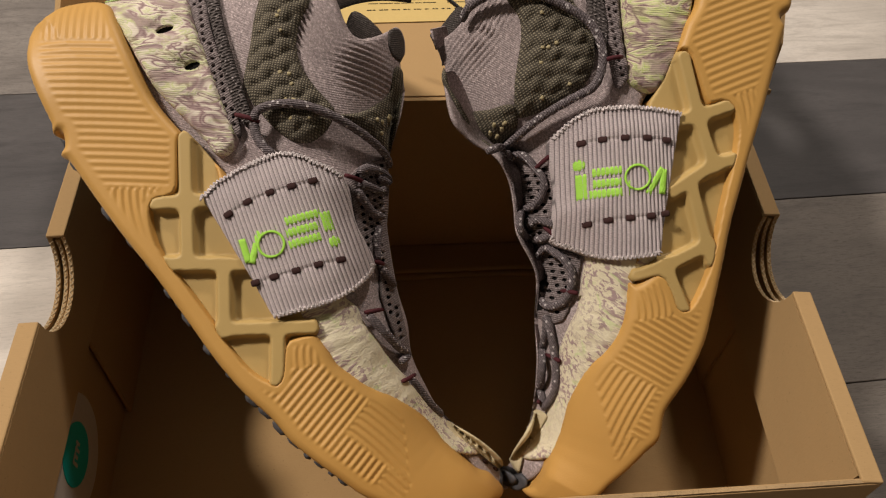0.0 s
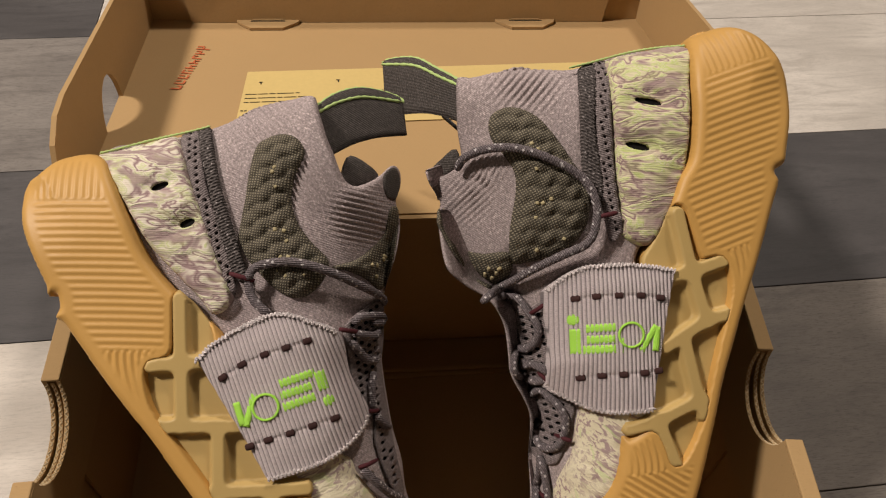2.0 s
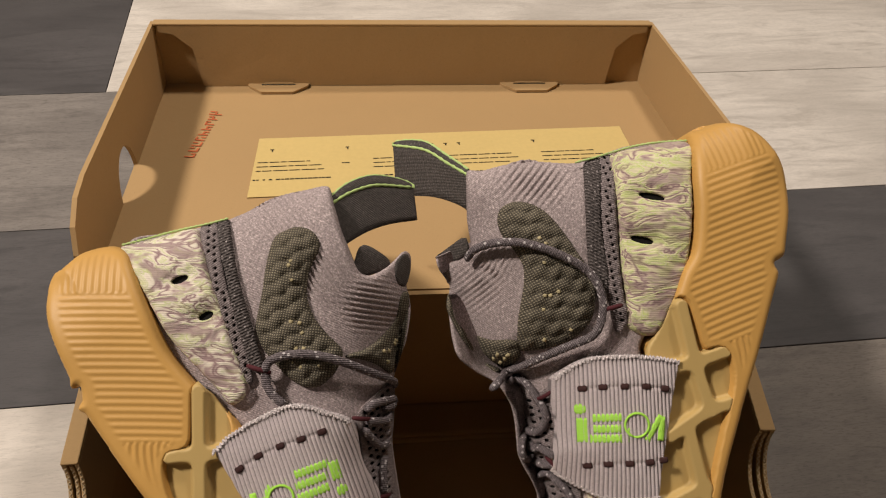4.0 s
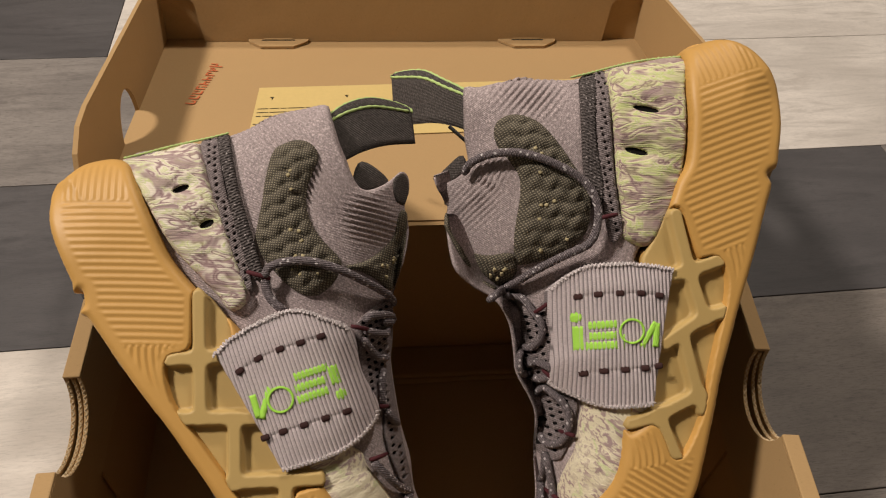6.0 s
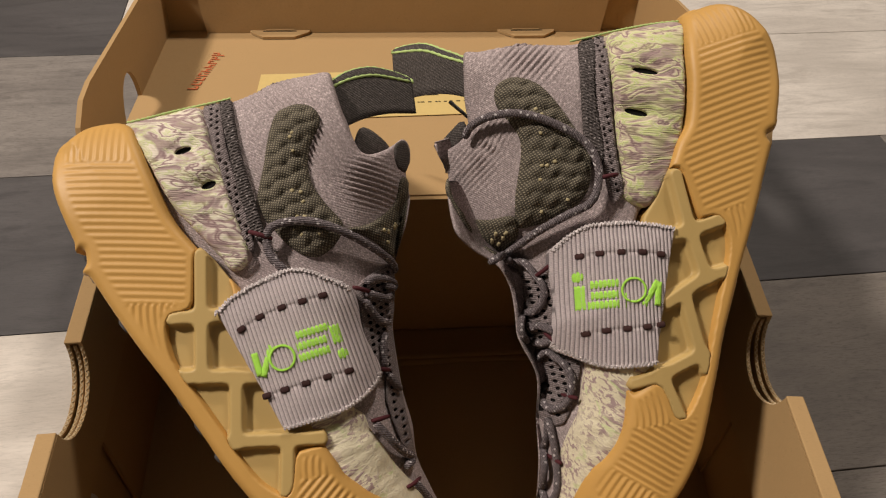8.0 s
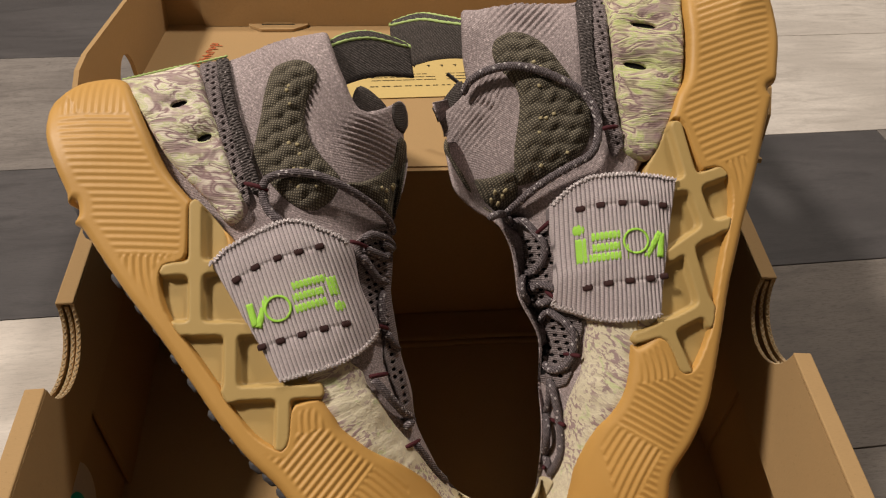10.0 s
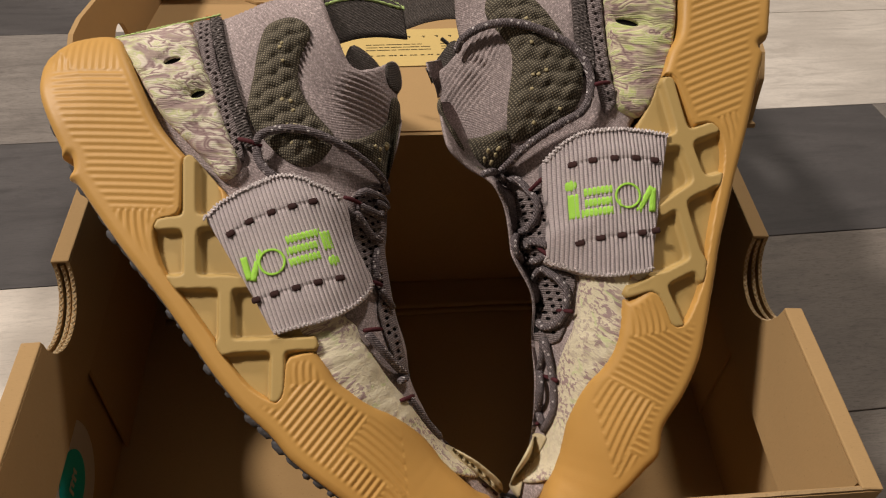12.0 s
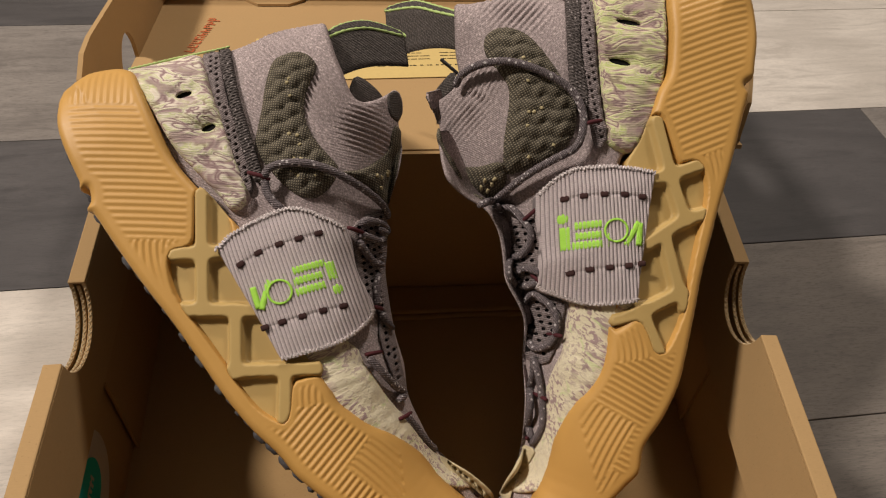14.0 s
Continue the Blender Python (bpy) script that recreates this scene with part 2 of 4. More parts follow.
PAPER = plain("yellow_paper", (0.60, 0.44, 0.17), 0.7, 0.2, 300, 0.05, 0.00005)
INK = plain("black_ink", (0.03, 0.025, 0.015), 0.7, 0.2, 300, 0.1, 0)
RED_INK = plain("red_stamp_ink", (0.50, 0.13, 0.05), 0.8, 0.2, 900, 0.3, 0)
WHITE = plain("white_sticker", (0.52, 0.46, 0.40), 0.6, 0.3, 300, 0.05, 0)
TEAL = plain("teal_print", (0.0, 0.40, 0.36), 0.5, 0.35, 300, 0.06, 0)
# grey level of the unseen room, chosen for how much light it bounces
BOUNCE_GREY = plain("bounce_wall_grey", (0.30, 0.277, 0.25), 0.9, 0.2, 60, 0.04, 0.0004)
PLANKS = {
    "pale": wood("pale_oak_laminate", (0.56, 0.51, 0.45), (0.42, 0.375, 0.325), 0.5),
    "grey": wood("grey_oak_laminate", (0.215, 0.19, 0.168), (0.135, 0.118, 0.105)),
    "dark": wood("charcoal_laminate", (0.078, 0.071, 0.069), (0.054, 0.049, 0.048), 0.5),
    "taupe": wood("taupe_laminate", (0.20, 0.172, 0.147), (0.13, 0.112, 0.096)),
}


# ---- building ----
def part(name, bm, material, parent=None, label="", smooth=False):
    me = bpy.data.meshes.new(name)
    bm.to_mesh(me)
    bm.free()
    me.materials.append(material)
    if smooth:
        me.shade_smooth()
    ob = new(name, me)
    ob.parent = parent
    if label:
        tagged(ob, label)
    return ob


def box_bm(lo, hi, bevel=0.0, m=None):
    bm = bmesh.new()
    bmesh.ops.create_cube(bm, size=1)
    for v in bm.verts:
        v.co = Vector([lo[i] + (v.co[i] + 0.5) * (hi[i] - lo[i]) for i in range(3)])
    if bevel:
        bmesh.ops.bevel(bm, geom=bm.edges[:], offset=bevel, segments=2, affect="EDGES", profile=0.5)
    if m:
        bmesh.ops.transform(bm, matrix=m, verts=bm.verts)
    return bm


def sheet_bm(outline, thick, m):
    """A flat sheet: the outline in its own x, y, given thickness along +z, then posed by m."""
    bm = bmesh.new()
    low = [bm.verts.new((x, y, 0)) for x, y in outline]
    top = [bm.verts.new((x, y, thick)) for x, y in outline]
    bm.faces.new(top)
    bm.faces.new(low[::-1])
    for i in range(len(low)):
        j = (i + 1) % len(low)
        bm.faces.new((low[i], low[j], top[j], top[i]))
    bmesh.ops.recalc_face_normals(bm, faces=bm.faces)
    bmesh.ops.transform(bm, matrix=m, verts=bm.verts)
    return bm


def cord_bm(points, r):
    """A thin six-sided cord through points."""
    bm = bmesh.new()
    rings = []
    for i, c in enumerate(points):
        ahead = (points[min(i + 1, len(points) - 1)] - points[max(i - 1, 0)]).normalized()
        side = ahead.orthogonal().normalized()
        up = ahead.cross(side)
        rings.append([bm.verts.new(c + side * math.cos(w) * r + up * math.sin(w) * r) for w in np.linspace(0, 2 * math.pi, 6, endpoint=False)])
    for a, b in zip(rings[:-1], rings[1:]):
        best = min(range(6), key=lambda k: (b[k].co - a[0].co).length)
        b[:] = b[best:] + b[:best]
        for k in range(6):
            bm.faces.new((a[k], a[(k + 1) % 6], b[(k + 1) % 6], b[k]))
    bmesh.ops.recalc_face_normals(bm, faces=bm.faces)
    return bm


def arc(cx, cy, rx, ry, a, b, n=14):
    return [(cx + rx * math.cos(radians(a + (b - a) * i / n)), cy + ry * math.sin(radians(a + (b - a) * i / n))) for i in range(n + 1)]


def spline(points, step, closed=True):
    """Centripetal-like smooth curve through control points, resampled evenly."""
    p = np.array(points, float)
    n = len(p)
    dense = []
    for i in range(n if closed else n - 1):
        get = (lambda k: p[k % n]) if closed else (lambda k: p[min(max(k, 0), n - 1)])
        a, b, c, d = get(i - 1), get(i), get(i + 1), get(i + 2)
        span = np.linalg.norm(c - b) + 1e-9
        t1 = (c - a) * min(1.0, 2 * span / (np.linalg.norm(c - a) + 1e-9)) * 0.5
        t2 = (d - b) * min(1.0, 2 * span / (np.linalg.norm(d - b) + 1e-9)) * 0.5
        for u in np.linspace(0, 1, 14, endpoint=False):
            u2, u3 = u * u, u * u * u
            dense.append((2 * u3 - 3 * u2 + 1) * b + (u3 - 2 * u2 + u) * t1 + (3 * u2 - 2 * u3) * c + (u3 - u2) * t2)
    dense.append(p[0] if closed else p[-1])
    dense = np.array(dense)
    run = np.r_[0, np.cumsum(np.linalg.norm(np.diff(dense, axis=0), axis=1))]
    count = max(6, int(run[-1] / step))
    at = np.linspace(0, run[-1], count + (0 if closed else 1), endpoint=not closed)
    return np.stack([np.interp(at, run, dense[:, k]) for k in range(dense.shape[1])], 1)


def to_lines(x, line, closed=False):
    """Distance from many points to a polyline."""
    a, b = (line, np.roll(line, -1, 0)) if closed else (line[:-1], line[1:])
    ab = b - a
    best = np.full(len(x), 1e9)
    for k in range(len(a)):
        u = np.clip(((x - a[k]) @ ab[k]) / max(ab[k] @ ab[k], 1e-12), 0, 1)
        best = np.minimum(best, ((x - a[k] - u[:, None] * ab[k]) ** 2).sum(1))
    return np.sqrt(best)


def inside(x, ring):
    hit = np.zeros(len(x), bool)
    a, b = ring, np.roll(ring, -1, 0)
    for (ax, ay), (bx, by) in zip(a, b):
        cross = (ay > x[:, 1]) != (by > x[:, 1])
        hit ^= cross & (x[:, 0] < (bx - ax) * (x[:, 1] - ay) / ((by - ay) if by != ay else 1e-12) + ax)
    return hit


def dome(d, r, deep):
    """How far a rounded edge has fallen away at distance d from it."""
    x = 1 - np.minimum(d / r, 1)
    return deep * (1 - np.sqrt(np.maximum(0, 1 - x * x)))


# ---- floor and room ----
SLOPE = 0.045
SEAMS = [-2.41 + 0.19 * i for i in range(12)] + [-0.03, 0.142, 0.327, 0.533, 0.742, 0.95] + [1.14 + 0.19 * i for i in range(8)]
ROW_TONES = {
    (-0.03, 0.142): [(-1.3, 0.12, "pale"), (0.12, 1.32, "taupe")],
    (0.142, 0.327): [(-0.72, 0.520, "dark"), (0.520, 1.72, "grey")],
    (0.327, 0.533): [(-1.25, -0.02, "grey"), (-0.02, 1.18, "pale")],
    (0.533, 0.742): [(-1.50, -0.296, "dark"), (-0.296, 0.90, "pale")],
}
floor = tagged(new("floor"), "laminate plank floor in pale oak, grey and charcoal", "floor", kind="structure")
part("floor_base", box_bm((-2.6, -2.65, -0.03), (2.6, 2.66, -0.0052)), INK, floor)
turn = Matrix.Rotation(math.atan(SLOPE), 4, "Z")
rng = random.Random(4)
for y0, y1 in zip(SEAMS[:-1], SEAMS[1:]):
    key = (round(y0, 3), round(y1, 3))
    row = ROW_TONES.get(key)
    if not row:
        x, row = -3.4 + rng.random() * 0.7, []
        while x < 2.6:
            row.append((x, x + 1.2, rng.choice(("pale", "grey", "taupe", "dark", "grey"))))
            x += 1.2
    else:
        row = [(row[0][0] - 2.4, row[0][0] - 1.2, "pale"), (row[0][0] - 1.2, row[0][0], "grey")] + row + [(row[-1][1], row[-1][1] + 1.2, "taupe")]
    lean = SLOPE * (y0 + y1) / 2
    for x0, x1, shade in row:
        x0, x1 = max(x0, -2.58 + lean), min(x1, 2.58 + lean)
        if x1 - x0 < 0.05:
            continue
        bm = box_bm((-(x1 - x0) / 2 + 0.0004, -(y1 - y0) / 2 + 0.0004, -0.005), ((x1 - x0) / 2 - 0.0004, (y1 - y0) / 2 - 0.0004, 0.0), 0.0006)
        ob = part("plank", bm, PLANKS[shade], floor)
        ob.matrix_basis = turn @ pose((x0 + x1) / 2, (y0 + y1) / 2, 0)

# walls and ceiling out of view, added to enclose and bounce the lamps' light
for name, lo, hi in (("wall_north", (-2.7, 2.6, -0.03), (2.7, 2.7, 2.6)), ("wall_south", (-2.7, -2.7, -0.03), (2.7, -2.6, 2.6)), ("wall_east", (2.6, -2.6, -0.03), (2.7, 2.6, 2.6)), ("wall_west", (-2.7, -2.6, -0.03), (-2.6, 2.6, 2.6))):
    tagged(part(name, box_bm(lo, hi), BOUNCE_GREY), "unseen plain grey room wall toned for bounce light", "wall", kind="structure")
tagged(part("ceiling", box_bm((-2.7, -2.7, 2.6), (2.7, 2.7, 2.7)), BOUNCE_GREY), "unseen plain grey ceiling toned for bounce light", "ceiling", kind="structure")

# ---- shoe box ----
RIM, FRONT, BACK = 0.143, -0.140, 0.116
SPLAY = {-1: 1.8, 1: 5.5}
HALF = {-1: 0.1845, 1: 0.1775}


def wall_pose(side, inset):
    """Pose of an upright side wall: its x runs along the box's depth, y up, z towards the outside."""
    a = radians(SPLAY[side])
    ahead = Vector((side * math.sin(a), math.cos(a), 0))
    up = Vector((0, 0, 1))
    out = ahead.cross(up)
    base = Vector((side * (HALF[side] - inset), FRONT, 0.0))
    m = Matrix((ahead, up, out)).transposed().to_4x4()
    m.translation = base
    return m


def notched(low, high, depth, r=0.026, cy=0.1235, cut=0.024):
    """A side panel in depth and height with a half-round thumb notch in its upper edge."""
    return [(0.0, low), (depth, low), (depth, high)] + arc(cy, high, r, cut, 0, -180) + [(0.0, high)]


box = tagged(new("shoe_box"), "open brown corrugated cardboard shoe box with hinged lid", "shoe box")
DEPTH = BACK - FRONT
for side in (-1, 1):
    for name, inset, low, high, thick, material in (("side_panel", 0.0, 0.0, RIM, 0.0022, CARD), ("middle_panel", 0.0034, 0.095, RIM - 0.0015, 0.0020, CARD_IN), ("folded_inner_panel", 0.0066, 0.089, RIM, 0.0022, CARD)):
        m = wall_pose(side, inset)
        if side > 0:
            m = m @ Matrix.Translation((0, 0, -thick))
        if name == "folded_inner_panel" and side > 0:
            m = m @ Matrix.Translation((0, RIM, 0)) @ Matrix.Rotation(radians(6), 4, "X") @ Matrix.Translation((0, -RIM, 0))
        start = 0.004 if inset else 0.0
        outline = [(min(max(x, start), DEPTH - start), y) for x, y in notched(low, high, 0.26)]
        panel = part(name, sheet_bm(outline, thick, m), material, box)
        run = arc(0.1235, high + 0.0001, 0.0259, 0.0239, -4, -176, 110)
        part("cut_edge", cord_bm([m @ Vector((x, y, thick * (0.5 + 0.34 * math.sin(1.3 * i + inset * 900)))) for i, (x, y) in enumerate(run)], 0.00042), CUT, panel, "pale wavy flutes of the cut card edge")
    for a, b in ((0.0, 0.0975), (0.1495, 0.2565)):
        m = wall_pose(side, 0)
        z0, z1 = (-0.0086, 0.0004) if side > 0 else (-0.0004, 0.0086)
        bm = box_bm((a, RIM - 0.0004, z0), (b, RIM + 0.0016, z1), 0.0007, m)
        part("rim_fold", bm, CARD, box, "pale folded top edge of the box side")
    # corner flap glued inside
    m = wall_pose(side, 0.0045)
    flap = [(0.127, 0.003), (0.25, 0.003), (0.25, 0.11), (0.127, 0.11)]
    part("corner_flap", sheet_bm(flap, 0.0018, m), CARD_IN, box)
fl, fr = -HALF[-1], HALF[1]
bl, br = fl - DEPTH * math.tan(radians(SPLAY[-1])), fr + DEPTH * math.tan(radians(SPLAY[1]))
half_b = (br - bl) / 2
mid_b = (br + bl) / 2
part("bottom_panel", sheet_bm([(fl, FRONT), (fr, FRONT), (br, BACK), (bl, BACK)], 0.003, pose(0, 0, 0.0003)), CARD_IN, box)


def wavy_edge(a, b, z0, amp, seed, n=60):
    """The upper edge of a board, slightly dented."""
    return [(a + (b - a) * i / n, z0 + amp * noise.noise(Vector((i * 0.35, seed, 0)))) for i in range(n + 1)]


upright = pose(0, 0, 0, 90)
part("front_panel", sheet_bm([(fr, 0.0006), (fl, 0.0006)] + wavy_edge(fl, fr, RIM, 0.0005, 3.1), 0.003, pose(0, FRONT + 0.003, 0) @ upright), CARD, box)
part("fluted_edge", sheet_bm([(fr - 0.001, RIM - 0.004), (fl + 0.001, RIM - 0.004)] + wavy_edge(fl + 0.001, fr - 0.001, RIM + 0.0011, 0.0004, 3.1, 150), 0.0016, pose(0, FRONT + 0.0022, 0) @ upright), FLUTE, box, "cut corrugated edge of the front panel")
part("back_panel", sheet_bm([(bl, 0.0006), (br, 0.0006), (br, RIM), (bl, RIM)], 0.003, pose(0, BACK, 0) @ upright), CARD_IN, box)
# two bottom flaps lying on the floor along the back, their front edges slightly lifted
for k, (front, lift) in enumerate(((0.0840, 0.0095), (0.0825, 0.0050))):
    bm = bmesh.new()
    grid = []
    for i in range(41):
        u = -1 + i / 20
        x = mid_b + u * (half_b - 0.016)
        wave = noise.noise(Vector((u * 2.2, 4.0 + k, 0)))
        grid.append([bm.verts.new((x, BACK - 0.002 + (front + 0.001 * wave - BACK + 0.002) * j / 8, 0.0075 - 0.002 * k + (lift - 0.0055 + 0.0014 * wave) * (j / 8) ** 2)) for j in range(9)])
    for i in range(40):
        for j in range(8):
            bm.faces.new((grid[i][j], grid[i + 1][j], grid[i + 1][j + 1], grid[i][j + 1]))
    bmesh.ops.recalc_face_normals(bm, faces=bm.faces)
    bmesh.ops.solidify(bm, geom=bm.faces[:], thickness=0.0014)
    part("bottom_flap", bm, CARD_IN, box, smooth=True)

# lid, hinged on the back edge and fallen open behind the box
LID_FAR, LID_Z = 0.396, 0.0978
lid_drop = math.atan2(RIM - LID_Z, LID_FAR - BACK)
lid_pose = pose(0, BACK + 0.001, RIM + 0.0005, -math.degrees(lid_drop))
LEN = math.hypot(LID_FAR - BACK, RIM - LID_Z)
xl0, xl1, xr0, xr1, LH = -0.200, -0.2115, 0.2265, 0.2255, 0.057
lid = new("lid")
lid.parent = box
lid.matrix_basis = lid_pose
tagged(lid, "open cardboard lid with tab locks and thumb holes")
part("top_panel", sheet_bm([(xl0 - 0.0025, 0), (xr0 + 0.0025, 0), (xr1 + 0.0025, LEN), (xl1 - 0.0025, LEN)], 0.003, pose(0, 0, -0.003)), CARD, lid)


def lid_side(x0, x1, out):
    ahead = Vector((x1 - x0, LEN, 0)).normalized()
    m = Matrix((ahead, Vector((0, 0, 1)), ahead.cross(Vector((0, 0, 1))))).transposed().to_4x4()
    m.translation = (x0, 0, 0)
    hole = arc(0.124, -0.003, 0.026, 0.032, 180, 0, 20)
    outline = [(0.006, -0.003)] + hole + [(LEN, -0.003), (LEN, LH), (0.050, LH), (0.030, LH - 0.003), (0.014, LH - 0.013), (0.006, LH - 0.028)]
    return sheet_bm(outline, 0.003, m @ Matrix.Translation((0, 0, 0 if out else -0.003)))


part("lid_side", lid_side(xl0, xl1, False), CARD, lid)
part("lid_side", lid_side(xr0, xr1, True), CARD, lid)
half = (xr1 - xl1) / 2
mid = (xr1 + xl1) / 2
part("lid_end", sheet_bm([(xl1 - 0.003, -0.003), (xr1 + 0.003, -0.003), (xr1 + 0.003, LH), (xl1 - 0.003, LH)], 0.003, pose(0, LEN + 0.0031, 0) @ upright), CARD, lid)
inner = [(xl1 + 0.034, 0.0004), (xr1 - 0.034, 0.0004), (xr1 - 0.030, 0.036), (xr1 - 0.016, 0.049), (xr1 - 0.004, 0.051), (xr1 - 0.004, LH - 0.0005), (xl1 + 0.004, LH - 0.0005), (xl1 + 0.004, 0.051), (xl1 + 0.016, 0.049), (xl1 + 0.030, 0.036)]
part("folded_end_panel", sheet_bm(inner, 0.0024, pose(0, LEN - 0.0036, 0) @ upright), CARD, lid)
part("end_fold", box_bm((xl1, LEN - 0.0062, LH - 0.0004), (xr1, LEN + 0.0036, LH + 0.0016), 0.0007), CARD, lid)
for cx in (-0.111, 0.119):
    tab = [(cx - 0.028, LEN - 0.004), (cx - 0.026, LEN - 0.010), (cx - 0.014, LEN - 0.022), (cx + 0.014, LEN - 0.022), (cx + 0.026, LEN - 0.011), (cx + 0.028, LEN - 0.004)]
    part("tab_lock", sheet_bm(tab, 0.0022, pose(0, 0, 0.0005) @ pose(0, 0, 0, 0, 0, 0)), CARD, lid, "die-cut locking tab")
    # no opening is cut: a thin black strip paints the slot's shade
    part("tab_slot", box_bm((cx - 0.015, LEN - 0.0095, 0.0026), (cx + 0.015, LEN - 0.0080, 0.0031)), INK, lid)
    part("tab_slot", box_bm((cx - 0.013, LEN - 0.0068, 0.0026), (cx + 0.013, LEN - 0.0042, 0.0036), 0.0004), CARD, lid)
hole_flap = arc(-0.2030, 0.124, 0.014, 0.025, 90, -90, 14)
part("thumb_flap", sheet_bm(hole_flap, 0.0016, pose(0, 0, 0.0004, 0, -6, 0)), CARD, lid, "pale bent-in thumb flap")
part("thumb_flap", sheet_bm([(0.027 - x, y) for x, y in hole_flap], 0.0016, pose(0, 0, 0.0004)), CARD, lid)

# paper label inside the lid
label = tagged(new("paper_label"), "yellow printed paper label stuck inside the lid", "label")
label.matrix_basis = lid_pose @ Matrix.Translation((0.003, -0.006, 0))
lab = [(-0.1215, 0.190), (0.181, 0.2035), (0.181, 0.1215), (-0.1215, 0.108)]
part("sheet", sheet_bm(lab[::-1], 0.0004, pose(0, 0, 0.0006)), PAPER, label)
tilt = math.degrees(math.atan2(0.014, 0.3025))
lrng = random.Random(9)


def label_bar(x, y, w, h, m=INK):
    part("print_bar", box_bm((0, -h / 2, 0), (w, h / 2, 0.0001), 0, pose(x, y + (x + 0.1215) * math.tan(radians(tilt)), 0.00115, 0, 0, tilt)), m, label)


for x0 in (-0.119, -0.030, 0.03, 0.105):
    for j, y in enumerate((0.1535, 0.1475, 0.1415)):
        x = x0
        while x < x0 + (0.041 if j == 0 else 0.047):
            w = lrng.uniform(0.003, 0.014)
            label_bar(x, y, w, 0.0010)
            x += w + 0.0012
    x = x0 - 0.001
    while x < x0 + 0.055:
        w = lrng.uniform(0.0016, 0.0036)
        label_bar(x, 0.1295, w, 0.0014)
        x += w + lrng.choice((0.0006, 0.0006, 0.0028))
for x in (-0.111, -0.052, 0.004, 0.016, 0.027, 0.038, 0.1):
    label_bar(x, 0.172, 0.0028, 0.0012)
    label_bar(x + 0.0012, 0.1705, 0.0010, 0.0034)
label_bar(-0.0545, 0.1490, 0.0060, 0.0012)

# red stamp on the lid, unreadable
stamp = tagged(new("stamp_mark"), "faded red ink stamp on the cardboard lid", "stamp")
stamp.matrix_basis = lid_pose
srng = random.Random(2)
sx0, sy0, sx1, sy1 = -0.1695, 0.158, -0.159, 0.2295
for i in range(9):
    u = i / 8.6
    ang = math.degrees(math.atan2(sy1 - sy0, sx1 - sx0))
    base = pose(sx0 + (sx1 - sx0) * u, sy0 + (sy1 - sy0) * u, 0.0006, 0, 0, ang)
    tall = 0.0078 if i < 8 else 0.011
    for dx, dy, w, h in ((0, -tall / 2, 0.0016, tall), (0.0008, srng.choice((-tall / 2, tall / 2 - 0.0016, -0.0008)), 0.0050, 0.0016), (0.0044, srng.choice((-tall / 2, 0.0)), 0.0015, tall / 2)):
        part("stamp_bar", box_bm((dx, dy, 0), (dx + w, dy + h, 0.0001), 0, base), RED_INK, stamp)

# round sticker on the inside of the side wall
sticker = tagged(new("round_sticker"), "white round sticker with a teal dot inside the box", "sticker")
m = wall_pose(-1, 0.0) @ Matrix.Translation((0, 0, 0.0026))
sticker.matrix_basis = m
part("paper_disc", sheet_bm(arc(0.072, 0.062, 0.0315, 0.0315, 0, 353, 48), 0.0003, Matrix()), WHITE, sticker)
part("teal_dot", sheet_bm(arc(0.072, 0.062, 0.0165, 0.0165, 0, 353, 40), 0.0003, pose(0, 0, 0.0004)), TEAL, sticker)
for a, b, c, d in ((0.066, 0.058, 0.0018, 0.006), (0.0695, 0.060, 0.0018, 0.005), (0.073, 0.0595, 0.0018, 0.006), (0.0765, 0.061, 0.0016, 0.005), (0.0665, 0.0635, 0.011, 0.0012)):
    part("print_mark", box_bm((a, b, 0), (a + c, b + d, 0.0002), 0, pose(0, 0, 0.0008)), WHITE, sticker)


# ---- shoes: outlines of the panels, in millimetres along and up the shoe ----
OUT = {'a': {}, 'b': {}}
OUT['a']['midsole'] = [(-12, 48), (-20, 45), (-25, 39), (-27.5, 30), (-25.5, 20.5), (-26.5, 12.5), (-17.5, 7), (-9.5, 3), (-1, 0.5), (11, -2), (21.5, -4), (26, -6), (27.5, -2.5), (33, -5), (35.5, -9), (40, -7.5), (54.5, -8), (78, -8.5), (104, -8), (128.5, -8.5), (149, -9), (168.5, -8), (186, -5), (201, -4), (225.5, 2.5), (240.5, 7), (259.5, 18.5), (275, 34), (288.5, 48.5), (296, 56.5), (278, 56.5), (269, 52.5), (248.5, 49.1), (234.3, 48.9), (222.3, 46.3), (212.6, 42.8), (203.2, 38), (193.7, 34.9), (184.9, 32.7), (176.8, 33.1), (167.7, 33.3), (168, 35), (167.5, 36), (142, 39), (116, 39), (86, 44), (70, 41.5), (53.5, 39), (37.5, 38.5), (19, 42), (2.5, 45.5)]
OUT['a']['cage'] = [(57.9, 40.9), (62.7, 42.3), (70.5, 42.8), (81.5, 42.9), (92.1, 38.3), (113.3, 35.7), (140, 32.1), (152.4, 35.5), (161.2, 37.3), (168.3, 34.5), (165.9, 27.3), (163.9, 22.2), (166.2, 18.3), (172.8, 12.6), (176, 8.4), (175.7, 5.3), (170.6, 2.3), (162.7, -0.2), (150.1, -1), (135.5, -0.3), (118.5, 0.1), (104.6, 0), (93.3, 0.9), (82.5, 5.2), (77.2, 9.5), (76.1, 13.2), (78.4, 18.1), (78.4, 22), (71.2, 28), (59.5, 36.7)]
